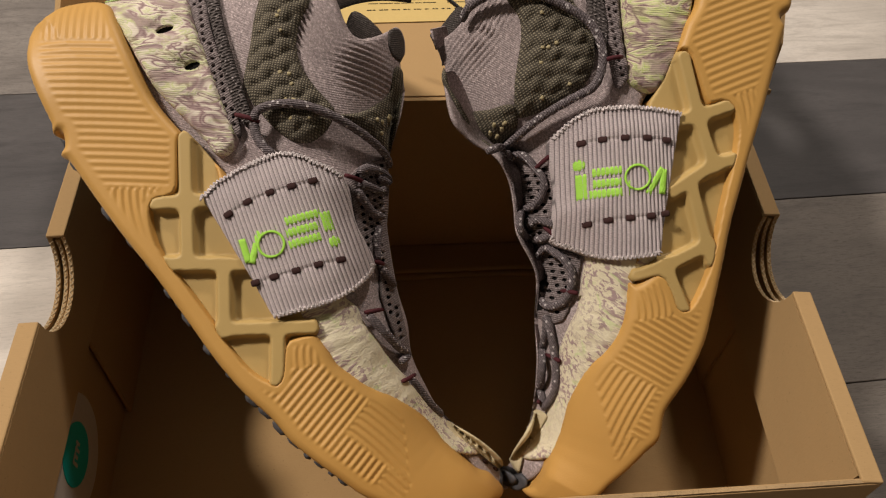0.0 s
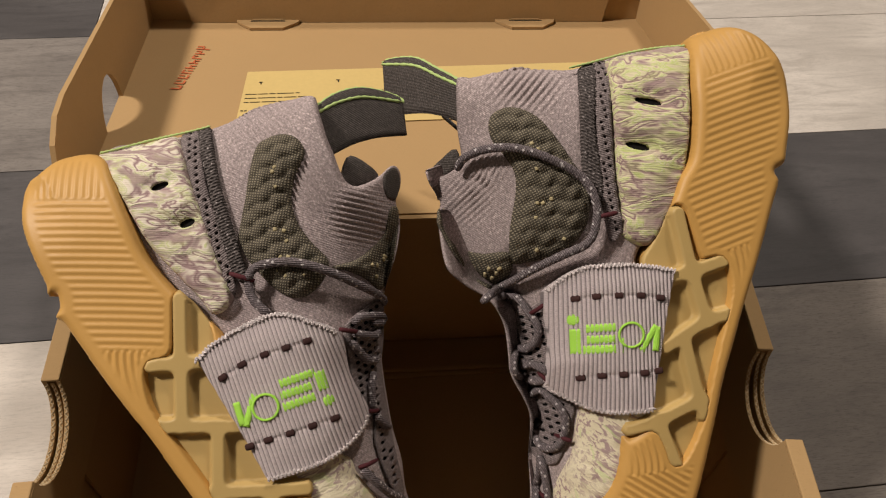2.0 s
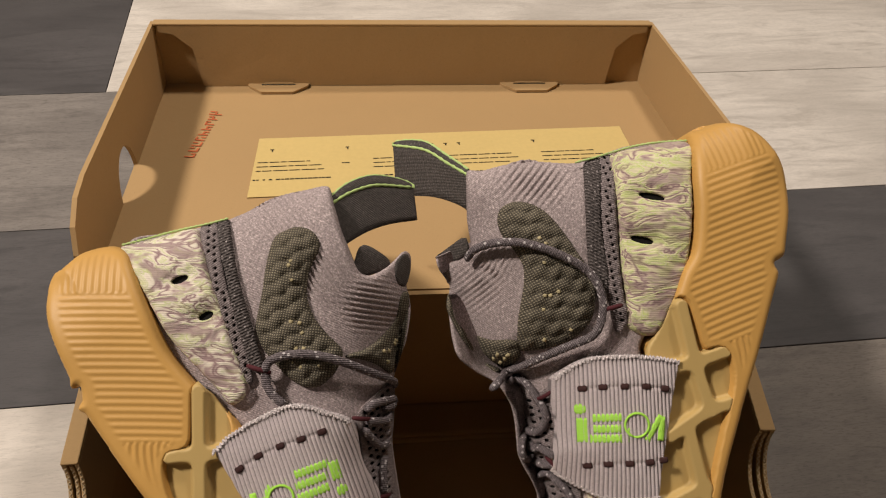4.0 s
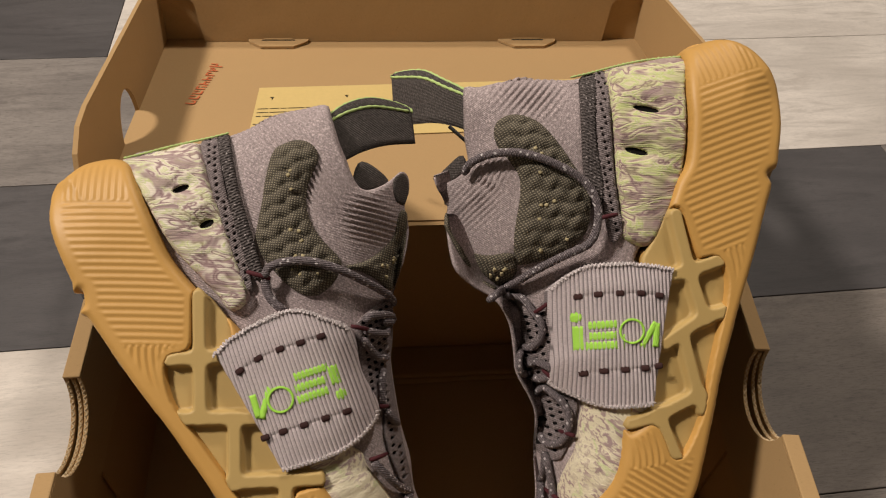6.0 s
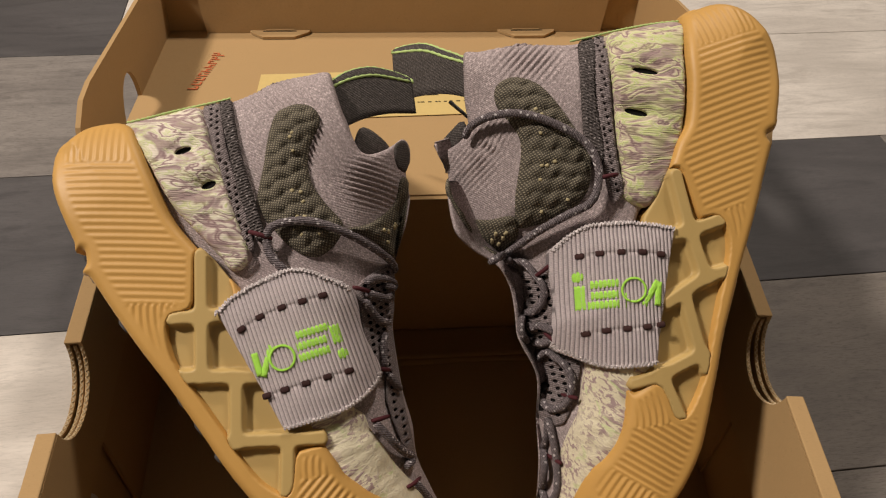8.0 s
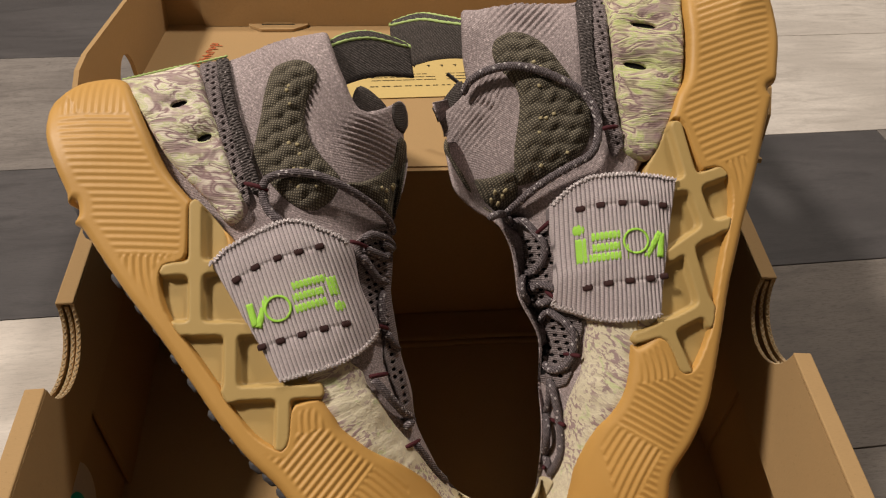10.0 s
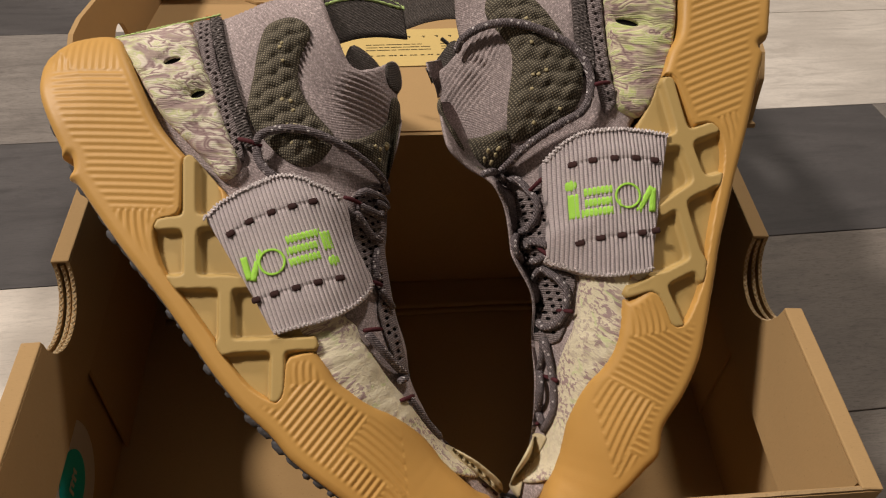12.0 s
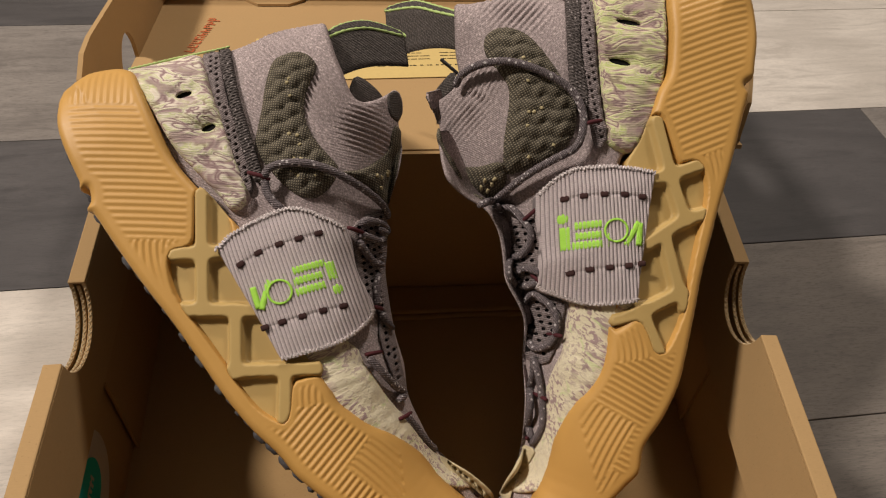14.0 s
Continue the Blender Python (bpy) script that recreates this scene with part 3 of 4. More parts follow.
OUT['a']['struts'] = [(62, 39.6), (87, 22.2), (87, 22.2), (107.8, 8), (78.7, 12.1), (91.3, 31.4), (102.4, -1.1), (123.9, 26.9), (119.5, 18.7), (142, 2.8), (141.6, 2.2), (165.7, 35.6), (156.4, 21.1), (174.5, 7.4)]
OUT['a']['upper'] = [(-21, 45.5), (-13, 69.5), (-3.5, 89.6), (-2.4, 96), (-0.7, 102.8), (0.3, 109), (1.4, 117.1), (3.9, 125.7), (8.4, 136.1), (13.3, 146.1), (18.2, 145.3), (22.8, 143.3), (28.2, 141.3), (38.1, 137.7), (47.1, 135.4), (54.1, 133.3), (61, 132.5), (65, 135.5), (66.4, 143.1), (65.7, 150.7), (64.2, 157.3), (65.4, 160.7), (68.9, 161.1), (74.6, 156.1), (79.8, 149), (89.5, 145), (103, 131.5), (112, 119), (117, 113), (134.5, 100), (144.5, 91.5), (174, 76), (191, 69.5), (206.5, 61), (221.5, 57.5), (238.5, 55.5), (267, 60.5), (286.5, 62.5), (298, 58), (277, 53), (243, 48), (217.5, 40.5), (197.5, 29.5), (172, 30), (148.5, 34.5), (121, 32.5), (84, 36.5), (56.5, 33.5), (37.5, 34), (16.5, 38.5)]
OUT['a']['pad1'] = [(22.3, 113.6), (24.3, 120.3), (29.3, 125.1), (35.8, 125.8), (40.4, 123.3), (43.8, 117.5), (48, 111.4), (55.2, 105.2), (64.4, 101.8), (73.6, 101.4), (80.9, 102.3), (87.3, 102.5), (91.1, 98.7), (94.1, 91.2), (94.2, 83.3), (89.2, 77.4), (80.1, 74.4), (71.3, 73.5), (63, 73.3), (53.7, 76), (46.9, 82.5), (40.3, 89.6), (33.3, 96), (25.2, 104.7), (22.2, 109.7)]
OUT['a']['pad2'] = [(90.3, 102), (93.6, 112.5), (93.2, 123.1), (90.7, 133.2), (83, 142.2), (81.8, 145.9), (84.4, 147.5), (94.4, 139.2), (105.3, 127.7), (111.7, 118.6), (112.1, 113.5), (104.1, 111.4), (96.6, 107.1)]
OUT['a']['band'] = [(-2.5, 90), (0, 95.5), (28, 84), (41.5, 79), (65.5, 70.5), (74, 67), (69, 64), (50.5, 68.5), (24.5, 79.5)]
OUT['a']['mesh'] = [(-5.5, 82.5), (-2, 90), (27, 78), (57, 68.5), (74, 59.5), (66, 57.5), (39, 66.5), (20.5, 73.5)]
OUT['a']['heelp'] = [(-19.5, 45), (-16.5, 54.5), (-11.5, 67.5), (-6.5, 79.5), (4, 79), (20, 73.5), (34.5, 70), (53.5, 63.5), (69, 59.5), (76, 56.5), (76.5, 46.5), (66, 45.5), (49.5, 43.5), (33.5, 42), (14.5, 43.5), (-1, 45)]
OUT['a']['slots'] = [(12.5, 59), (14, 64), (34.5, 59.5), (35.5, 63.5)]
OUT['a']['forep'] = [(150, 55), (163.2, 53.2), (168.9, 54.7), (175.2, 53), (185.6, 52.7), (196.9, 51.8), (206.9, 52.2), (217.9, 53.9), (226, 53.6), (238.2, 53.6), (268, 60), (248.5, 45.1), (234.3, 44.9), (222.3, 42.3), (212.6, 38.8), (203.2, 34), (193.7, 30.9), (184.9, 28.7), (176.8, 29.1), (167.7, 29.3), (150, 36)]
OUT['a']['toetrim'] = [(243.5, 54), (251, 58.5), (261, 62.5), (276.5, 65.5), (283.5, 62), (265.5, 58), (251, 53.5)]
OUT['a']['toestitch'] = [(251, 53.5), (257.5, 54.5), (264.5, 56.5), (272.5, 58), (280.5, 60)]
OUT['a']['toetip'] = [(291.5, 61)]
OUT['a']['piping'] = [(-20.5, 46.5), (-17, 55), (-12, 68.5), (-7, 80), (-3.5, 88), (-0.5, 96)]
OUT['a']['strap'] = [(88.2, 30.3), (88.7, 29.7), (87.2, 37.8), (87.6, 45.3), (88.7, 53.9), (90.3, 62.3), (92.6, 68.6), (95, 72.3), (99.4, 76.3), (106.4, 80.7), (111.6, 84.2), (116.7, 86.2), (123.4, 84.8), (131.7, 80.4), (138.2, 77.9), (146.8, 76.4), (153.5, 75.3), (157.9, 73.4), (160.5, 69.4), (162, 61.7), (161.5, 52.5), (159.2, 43.3), (155.8, 35), (151.6, 24.2), (150.4, 23.2), (143.6, 23.8), (130.5, 25.6), (115.5, 27.1), (101.9, 28.4), (92.7, 29.3)]
OUT['a']['st1'] = [(102.2, 34.6), (102.7, 44.7), (105.2, 55.1), (108.5, 64.4), (111.8, 73.6)]
OUT['a']['st2'] = [(133.9, 26.1), (136.7, 34.2), (140.2, 43.4), (143.8, 52.8), (147.7, 62.1)]
OUT['a']['mark_bar'] = [(125.6, 69.1), (134.3, 65.8)]
OUT['a']['mark_block'] = [(119.6, 52.1), (125.1, 67.3), (124.4, 49.8), (129.5, 63.8), (129.2, 47.5), (134.2, 61.8)]
OUT['a']['mark_slant'] = [(114.6, 32.7), (124.8, 29.1), (116.4, 41.0), (126.0, 29.8)]
OUT['a']['mark_dot'] = [(139.3, 64.7)]
OUT['a']['mark_ring'] = [(124.2, 41.8)]
OUT['a']['mark_stem'] = [(118.5, 48.5), (125.9, 46.6)]
OUT['a']['lace1'] = [(73.2, 68.7), (70.7, 72.2), (71.5, 77.8), (76.6, 86.9), (83.7, 94.1), (92.6, 100.4), (102.5, 106), (112, 110.9), (117.2, 112.6), (120, 110.9)]
OUT['a']['lace2'] = [(73, 68.7), (78.8, 65.5), (85.6, 65.2), (91.1, 66.7)]
OUT['a']['lace3'] = [(118.1, 94.3), (117.8, 98), (120.9, 103.2), (124.4, 106.8), (126.7, 105.4), (123.7, 101.1)]
OUT['a']['lace4'] = [(122.5, 91.4), (126.7, 95.2), (129.7, 98.5), (128.7, 101.1)]
OUT['a']['lace5'] = [(124.6, 88.1), (130.5, 87.9), (137.4, 88.4), (140.2, 91.8)]
OUT['a']['lace6'] = [(143.9, 86.8), (148.6, 81.8), (157.3, 76.4)]
OUT['a']['lace7'] = [(161.2, 75.3), (166.3, 75.1), (171.1, 75.8)]
OUT['a']['lace8'] = [(175.2, 56.6), (187, 57.7), (196.5, 58.6), (203.1, 59.9), (203.1, 55.2)]
OUT['a']['lace9'] = [(212.6, 53.9), (220.6, 54), (229.6, 53.8), (239.1, 54.7)]
OUT['a']['ties'] = [(65.9, 63.7), (75.1, 70.5), (116.1, 87.3), (122.8, 93.2), (156.5, 74.1), (159.9, 77.4), (173.4, 55.9), (177.5, 63.6), (210.5, 50), (213.3, 56.6)]
OUT['a']['tab'] = [(23, 143), (22.9, 154.3), (26.3, 168), (38, 185.6), (54.1, 176.3), (47.8, 161.7), (44.8, 148.3), (44.6, 135.1)]
OUT['a']['eyestay'] = [(116, 90.5), (117.5, 111), (135, 99.5), (144.5, 91), (173.5, 75.5), (204.5, 61), (198.5, 58.5), (171.5, 66.5), (159.5, 74.5), (144, 74.5), (126.5, 83.5)]
OUT['a']['tongue'] = [(60.5, 128.5), (49.5, 141.5), (62, 149), (66.5, 147.5), (64.5, 136.5)]
OUT['a']['collar_tip'] = [(67.1, 150.4), (65.5, 156.3), (66.7, 159.1), (70.5, 158.9), (75.5, 154.7), (79.6, 148.6), (78, 144.9), (72.6, 145.9)]
OUT['a']['ridge'] = [(66.5, 163), (88.5, 145.5), (99.5, 129.5), (116, 114), (134, 100.5), (143.5, 92.5), (173.5, 76.5), (191.5, 70), (207, 61), (239.5, 55), (266.5, 60.5), (285, 62.5), (294.5, 58)]
OUT['a']['heel'] = [(-28, 11.5), (-33.5, 21.5), (-22, 46.5), (-13, 69.5), (-1.8, 97), (1.1, 109.8), (4.9, 126.1), (13.8, 146.3)]
OUT['b']['midsole'] = [(-55.5, 57), (-63.5, 50.5), (-67.5, 41.5), (-67, 27.5), (-60.5, 16.5), (-50, 6.5), (-34, 1.5), (-16, -1), (-8, -2), (-3, 1.5), (1, -2), (11.5, -2.5), (41, -3.5), (65, -3.5), (85, -4), (101, -4.5), (116, -6), (128.5, -7), (141.5, -8), (158, -8.5), (175.5, -5.5), (193, 0), (206, -1.5), (214.5, 2.5), (224.5, 7), (234, 12), (243.5, 16.5), (252.5, 28.5), (256.5, 39.5), (255, 43.5), (250, 40.5), (229.7, 39.4), (217.3, 39.1), (203.7, 40.4), (192.7, 39.7), (181.7, 37.5), (172.1, 33.5), (162.5, 31.7), (152.1, 32.3), (139.6, 34.8), (139.5, 34.5), (126.5, 23.5), (139, 33), (111.5, 36), (71, 35), (56.5, 49), (44, 46.5), (25.5, 45.5), (15, 45), (4, 43), (-15, 47), (-32, 52.5)]
OUT['b']['cage'] = [(26.7, 43.8), (27.2, 39.8), (35, 33.3), (42.9, 27.4), (47.3, 23.4), (45.1, 19.5), (44.2, 15.6), (46.1, 11.5), (52.9, 6.8), (61.3, 4.4), (71.3, 3.6), (91.5, 2.3), (109.8, 0.6), (119.8, -0.2), (128.4, 0.2), (138.9, 1.8), (143.9, 3.7), (145.9, 6.6), (145.2, 10), (138.4, 15.2), (133.7, 20.1), (133.2, 23.9), (136.1, 28.5), (138.5, 32.3), (138.4, 35.1), (135.8, 35.6), (125.3, 33.6), (98.1, 37), (71, 42.8), (57.9, 50.1), (47.5, 48.1), (34.7, 46.2), (28.5, 45.4)]
OUT['b']['struts'] = [(31.6, 41.8), (55.8, 27), (55.8, 27), (46.4, 14.1), (55.8, 27), (60.8, 35.4), (56.3, 26.9), (75.3, 13.2), (75.3, 13.2), (69.4, 3.5), (75.3, 13.2), (93.5, 28.3), (88.9, 19.9), (112.6, 5.1), (112.6, 5.1), (118.3, 0.7), (112.6, 5.1), (127.6, 21.3), (127.6, 21.3), (137.3, 34.2), (127.6, 21.3), (144.5, 7.2)]
OUT['b']['upper'] = [(17, 153.5), (-4, 160), (-7, 152.5), (-20, 133), (-25.5, 108.5), (-36, 94.5), (-45, 81), (-54, 57), (-32, 52), (-12.5, 47), (15.5, 42.5), (40.5, 47), (56.5, 51), (72, 37.5), (112.5, 38.5), (137, 36.5), (158, 32), (182.5, 38), (207.5, 42), (223.5, 38), (245.5, 40), (257, 47), (250.5, 50), (239.5, 49.5), (227, 46.5), (188.5, 57), (166.5, 63.5), (145, 71.5), (129, 87), (118.5, 92), (105, 99), (95, 111.5), (92, 124.5), (85.5, 137.5), (62.5, 148), (52, 148.5), (46.5, 157.5), (40, 161), (40.5, 151.5), (33, 146)]
OUT['b']['pad1'] = [(17.4, 138.6), (11.3, 139.1), (6.3, 134.1), (4.8, 126.6), (6.5, 118.1), (10.8, 110.5), (15.3, 104.2), (22.3, 95.2), (28.1, 87.8), (34.7, 83), (46.9, 80.2), (57.3, 82.4), (65.5, 88.7), (71.9, 98.5), (74.6, 106.9), (65.5, 112.1), (56.6, 114.5), (43.4, 117), (34.8, 120.5), (28.6, 127.3), (23.6, 134.4)]
OUT['b']['pad2'] = [(56.8, 148.3), (69, 142), (73, 131.2), (73.9, 121.5), (71.2, 113.6), (71.3, 108.8), (78.5, 104.5), (85, 106.9), (89.4, 111.8), (86.1, 121.5), (79.4, 133.6), (71.5, 142.9), (64.4, 148.1)]
OUT['b']['band'] = [(-24.5, 104.5), (-30, 98), (2, 91), (27.5, 79), (39, 78.5), (30, 87.5), (4, 97.5)]
OUT['b']['mesh'] = [(-30, 98), (-33.5, 92.5), (-0.5, 83.5), (30.5, 71), (45.5, 63), (52.5, 66.5), (38, 75.5), (2, 90.5)]
OUT['b']['heelp'] = [(-32.5, 93), (-41.5, 81.5), (-52, 57.5), (-32, 52.5), (-15, 47.5), (4.5, 43.5), (22, 43), (37, 45), (49, 49), (48, 62), (35.5, 67), (20, 74.5), (-3.5, 83), (-20, 89.5)]
OUT['b']['slots'] = [(-15.5, 75), (-17, 64.5), (6.5, 73), (5.5, 64)]
OUT['b']['forep'] = [(122, 62), (132.1, 54.4), (143.6, 52), (156.5, 49.8), (166, 50.3), (176.8, 49.9), (186, 48.1), (197.4, 45.3), (210, 44.5), (217.6, 44.2), (239, 50), (229.7, 35.4), (217.3, 35.1), (203.7, 36.4), (192.7, 35.7), (181.7, 33.5), (172.1, 29.5), (162.5, 27.7), (152.1, 28.3), (139.6, 30.8), (119.5, 25.5)]
OUT['b']['toetrim'] = [(212.5, 47), (213.5, 44.5), (224.5, 45), (238.5, 48.5), (248, 48), (238.5, 54), (223, 53)]
OUT['b']['toestitch'] = [(218.5, 45), (224.5, 45), (231.5, 46), (237.5, 48)]
OUT['b']['toetip'] = [(252.5, 47)]
OUT['b']['piping'] = [(-52, 57.5), (-47.5, 71), (-42.5, 81.5), (-34.5, 93), (-29, 100.5), (-23, 109.5)]
OUT['b']['strap'] = [(83.5, 88.9), (77.4, 85.3), (71.8, 80.8), (68.4, 76.4), (65.3, 69.2), (61.7, 58.6), (59.5, 49.1), (57.6, 36.8), (58.1, 35.5), (60.9, 35.1), (72.9, 33.7), (92.4, 30.9), (110.2, 28.2), (122.4, 25.8), (123.7, 26.3), (127.6, 34.6), (130.9, 43.7), (132.1, 53.3), (130.9, 62.1), (130, 69.4), (128.1, 73), (124.2, 73.5), (116.8, 75.7), (105.8, 78.6), (96.6, 83.4), (90.2, 86.8), (86.5, 88.3)]
OUT['b']['st1'] = [(84, 76), (80.4, 67.8), (77, 58.4), (74, 48.4), (72.3, 39.3)]
OUT['b']['st2'] = [(118.9, 61.4), (114.9, 53.5), (111.4, 44.7), (107.9, 35.9), (105, 29.9)]
OUT['b']['mark_bar'] = [(97.5, 71.3), (108.7, 67.1)]
OUT['b']['mark_block'] = [(96.4, 67.9), (91.4, 54.9), (101.2, 65.7), (96.7, 53.7), (105.9, 65.0), (101.0, 51.9)]
OUT['b']['mark_slant'] = [(85.1, 37.2), (98.6, 40.5), (85.5, 36.6), (96.6, 33.9)]
OUT['b']['mark_dot'] = [(93.8, 73.6)]
OUT['b']['mark_ring'] = [(92.8, 47.4)]
OUT['b']['mark_stem'] = [(95.3, 50.6), (102.1, 48.7)]
OUT['b']['lace1'] = [(39.3, 146.7), (34.4, 145.5), (29.4, 138.4), (26, 127.3), (25.3, 118), (26.2, 104.8), (28.8, 92.5), (34.2, 84.1), (40.9, 79.6), (45.4, 78.3), (52.3, 77.5), (58.6, 79.4), (66.2, 87.7), (75.7, 97.3), (83.9, 103.8), (91.5, 110.8), (97.5, 115.9)]
OUT['b']['lace3'] = [(91.9, 105.9), (89.2, 99.8), (91.3, 94.9), (95.6, 90.2), (99.3, 86.1), (103.8, 83.6), (110, 83), (114.1, 85.4), (113.3, 87.8)]
OUT['b']['lace4'] = [(114.4, 87.2), (121.2, 89.4), (127.1, 86.3), (128.3, 78.6), (127.5, 74.6), (124.5, 72)]
OUT['b']['lace5'] = [(119, 83.8), (122.4, 82.6), (119.9, 81.2), (120.4, 76.3), (121.5, 73.3)]
OUT['b']['lace6'] = [(136.6, 71.5), (134.4, 72.6), (131.3, 71.7), (132.9, 68.2), (135.3, 63.3), (140.2, 58.3), (146.2, 56.4), (152.7, 56.1), (157.4, 57.9), (159.4, 61.3), (156.7, 63.5), (152.3, 64.2)]
OUT['b']['lace7'] = [(164.1, 60.4), (178.5, 56.1), (192, 54), (204.9, 48.6), (210, 47.1)]
OUT['b']['lace8'] = [(165.2, 59.7), (177.8, 53.4), (187.5, 49.2), (197.9, 46.4), (206, 46.2), (210.4, 46.9)]
OUT['b']['ties'] = [(45.6, 79.4), (39.8, 69.6), (97.1, 90.5), (89.6, 86), (122.8, 76.9), (126.3, 70.9), (150.5, 59.1), (150.1, 52.8), (183.3, 53.6), (184.6, 48.5), (207.9, 51.3), (208, 47.6)]
OUT['b']['tab'] = [(-5.8, 157), (-13, 169.7), (-21.6, 184.5), (-24.4, 204.5), (5.3, 193.3), (4.6, 172.9), (7.7, 159.6), (13, 149.1)]
OUT['b']['eyestay'] = [(97.5, 106), (94.5, 91), (88.5, 86), (96.5, 81.5), (104, 76.5), (114.5, 74), (127.5, 71), (130, 65.5), (133.5, 56), (149.5, 53.5), (165.5, 54), (166, 61.5), (145, 71.5), (129, 86.5), (118, 91.5), (104.5, 98)]
OUT['b']['aglet'] = [(-7.8, 160.5, -92.3), (-0.3, 146.6, -88.4)]
OUT['b']['tongue'] = [(40, 161), (40.5, 151.5), (33, 146), (26.5, 150), (31, 154.5)]
OUT['b']['ridge'] = [(35, 159.5), (57, 146), (58, 144), (82.5, 122), (89.5, 102), (112.5, 88.5), (124, 84), (142, 68), (166, 62), (188, 53), (214, 48), (226.5, 47), (240, 51.5), (255, 49.5)]
OUT['b']['heel'] = [(-8, 159.5), (-30.5, 105.5), (-60.5, 53), (-73, 36.5), (-70, 8), (-54.5, -4.5)]

LEAN_BACK = 35.8
FACE_O = Vector((0, -0.0075, 0.1755))
E1 = Vector((1, 0, 0))
E2 = Vector((0, math.cos(radians(LEAN_BACK)), math.sin(radians(LEAN_BACK))))
E3 = Vector((0, -math.sin(radians(LEAN_BACK)), math.cos(radians(LEAN_BACK))))


class Shoe:
    """A high knit trainer lying on its side. Local frame: s from heel to toe, h from sole to collar, n out of the side that shows."""

    def __init__(self, key, at, along, sign, label):
        self.o = OUT[key]
        self.sign, self.at, self.along = sign, at, along
        self.v = (-along[1] * sign, along[0] * sign)
        self.ridge = spline(np.array(self.o["ridge"]) / 1000, 0.004, False)
        self.heel = spline(np.array(self.o["heel"]) / 1000, 0.004, False)
        x = E1 * along[0] + E2 * along[1]
        y = (E1 * self.v[0] + E2 * self.v[1]) * sign
        m = Matrix((x, y, E3)).transposed().to_4x4()
        m.translation = FACE_O + E1 * at[0] + E2 * at[1]
        self.ob = tagged(new("trainer"), label, "shoe", "pair of trainers")
        self.ob.matrix_basis = m
        self.shift = 0.0 if sign > 0 else 0.030

    def depth(self, x):
        """How the side of the shoe curves away towards the laces, toe and heel."""
        if self.sign > 0:
            d = np.full(len(x), 0.004)
        else:
            d = 0.006 + 0.08 * (self.at[1] + x[:, 0] * self.along[1] + x[:, 1] * self.v[1])
        return d - dome(to_lines(x, self.ridge), 0.05, 0.052) - dome(to_lines(x, self.heel), 0.045, 0.022) - dome(np.maximum(0, 0.295 - x[:, 0] - self.shift), 0.085, 0.030)

    def place(self, x, n):
        return [(float(a), float(b) * self.sign, float(c)) for (a, b), c in zip(x, n)]

    def patch(self, name, outline, material, off=0.0, edge=0.002, skirt=0.003, back=None, relief=None, step=0.0014, holes=(), label="", parent=None, round_to=None, tuck=0.0):
        """A panel with rounded edges that follows the side of the shoe. relief(x, d) adds height; back: how deep it reaches."""
        ring = outline if isinstance(outline, np.ndarray) else spline(np.array(outline) / 1000, step * 1.3)
        lo, hi = ring.min(0), ring.max(0)
        gx, gy = np.meshgrid(np.arange(lo[0], hi[0], step), np.arange(lo[1], hi[1], step * 0.87))
        gx[1::2] += step / 2
        grid = np.stack([gx.ravel(), gy.ravel()], 1)
        grid = grid[inside(grid, ring)]
        grid = grid[to_lines(grid, ring, True) > step * 0.55]
        loops = []
        for hole in holes:
            grid = grid[~inside(grid, hole)]
            grid = grid[to_lines(grid, hole, True) > step * 0.3]
            loops.append(hole)
        pts = np.concatenate([ring, *loops, grid])
        sizes = [len(ring)] + [len(h) for h in loops]
        faces, k = [], 0
        for n in sizes:
            faces.append(list(range(k, k + n)))
            k += n
        got = mathutils.geometry.delaunay_2d_cdt([Vector(map(float, p)) for p in pts], [], faces, 2 if loops else 1, 1e-7)
        x = np.array([(v.x, v.y) for v in got[0]])
        tris = got[2]
        dist = to_lines(x, ring, True)
        n = self.depth(x) + off
        if edge:
            n = n - dome(dist, round_to or edge, edge)
        if relief:
            n = n + relief(x, dist)
        bm = bmesh.new()
        vs = [bm.verts.new(c) for c in self.place(x, n)]
        for t in tris:
            t = t if self.sign > 0 else t[::-1]
            bm.faces.new([vs[i] for i in t])
        rim = [e for e in bm.edges if len(e.link_faces) == 1]
        made = {"geom": []} if tuck else bmesh.ops.extrude_edge_only(bm, edges=rim)
        for g in made["geom"]:
            if isinstance(g, bmesh.types.BMVert):
                g.co.z = min(back, g.co.z - 0.002) if back is not None else g.co.z - skirt
        if tuck:
            self.tucked(bm, ring, back, tuck)
        bmesh.ops.recalc_face_normals(bm, faces=bm.faces)
        return part(name, bm, material, parent or self.ob, label, smooth=True)

    def tucked(self, bm, ring, back, tuck):
        """Draws the far half of the body in under the edge, as the other side of the shoe curves away."""
        inward = np.tile(np.array((0.0, -1.0)), (len(ring), 1))
        weight = np.exp(-(to_lines(ring, self.ridge) / (0.012 if self.sign > 0 else 0.034)) ** 2)
        if self.sign < 0:
            inward[:, 0] = -0.9 * np.clip((0.10 - ring[:, 0]) / 0.05, 0, 1) * np.clip((ring[:, 0] + 0.02) / 0.03, 0, 1)
        bm.verts.ensure_lookup_table()
        flat = np.array([(v.co.x, v.co.y * self.sign) for v in bm.verts])
        row = [bm.verts[int(np.argmin(((flat - p) ** 2).sum(1)))] for p in ring]
        laps = 6
        tops = [v.co.z for v in row]
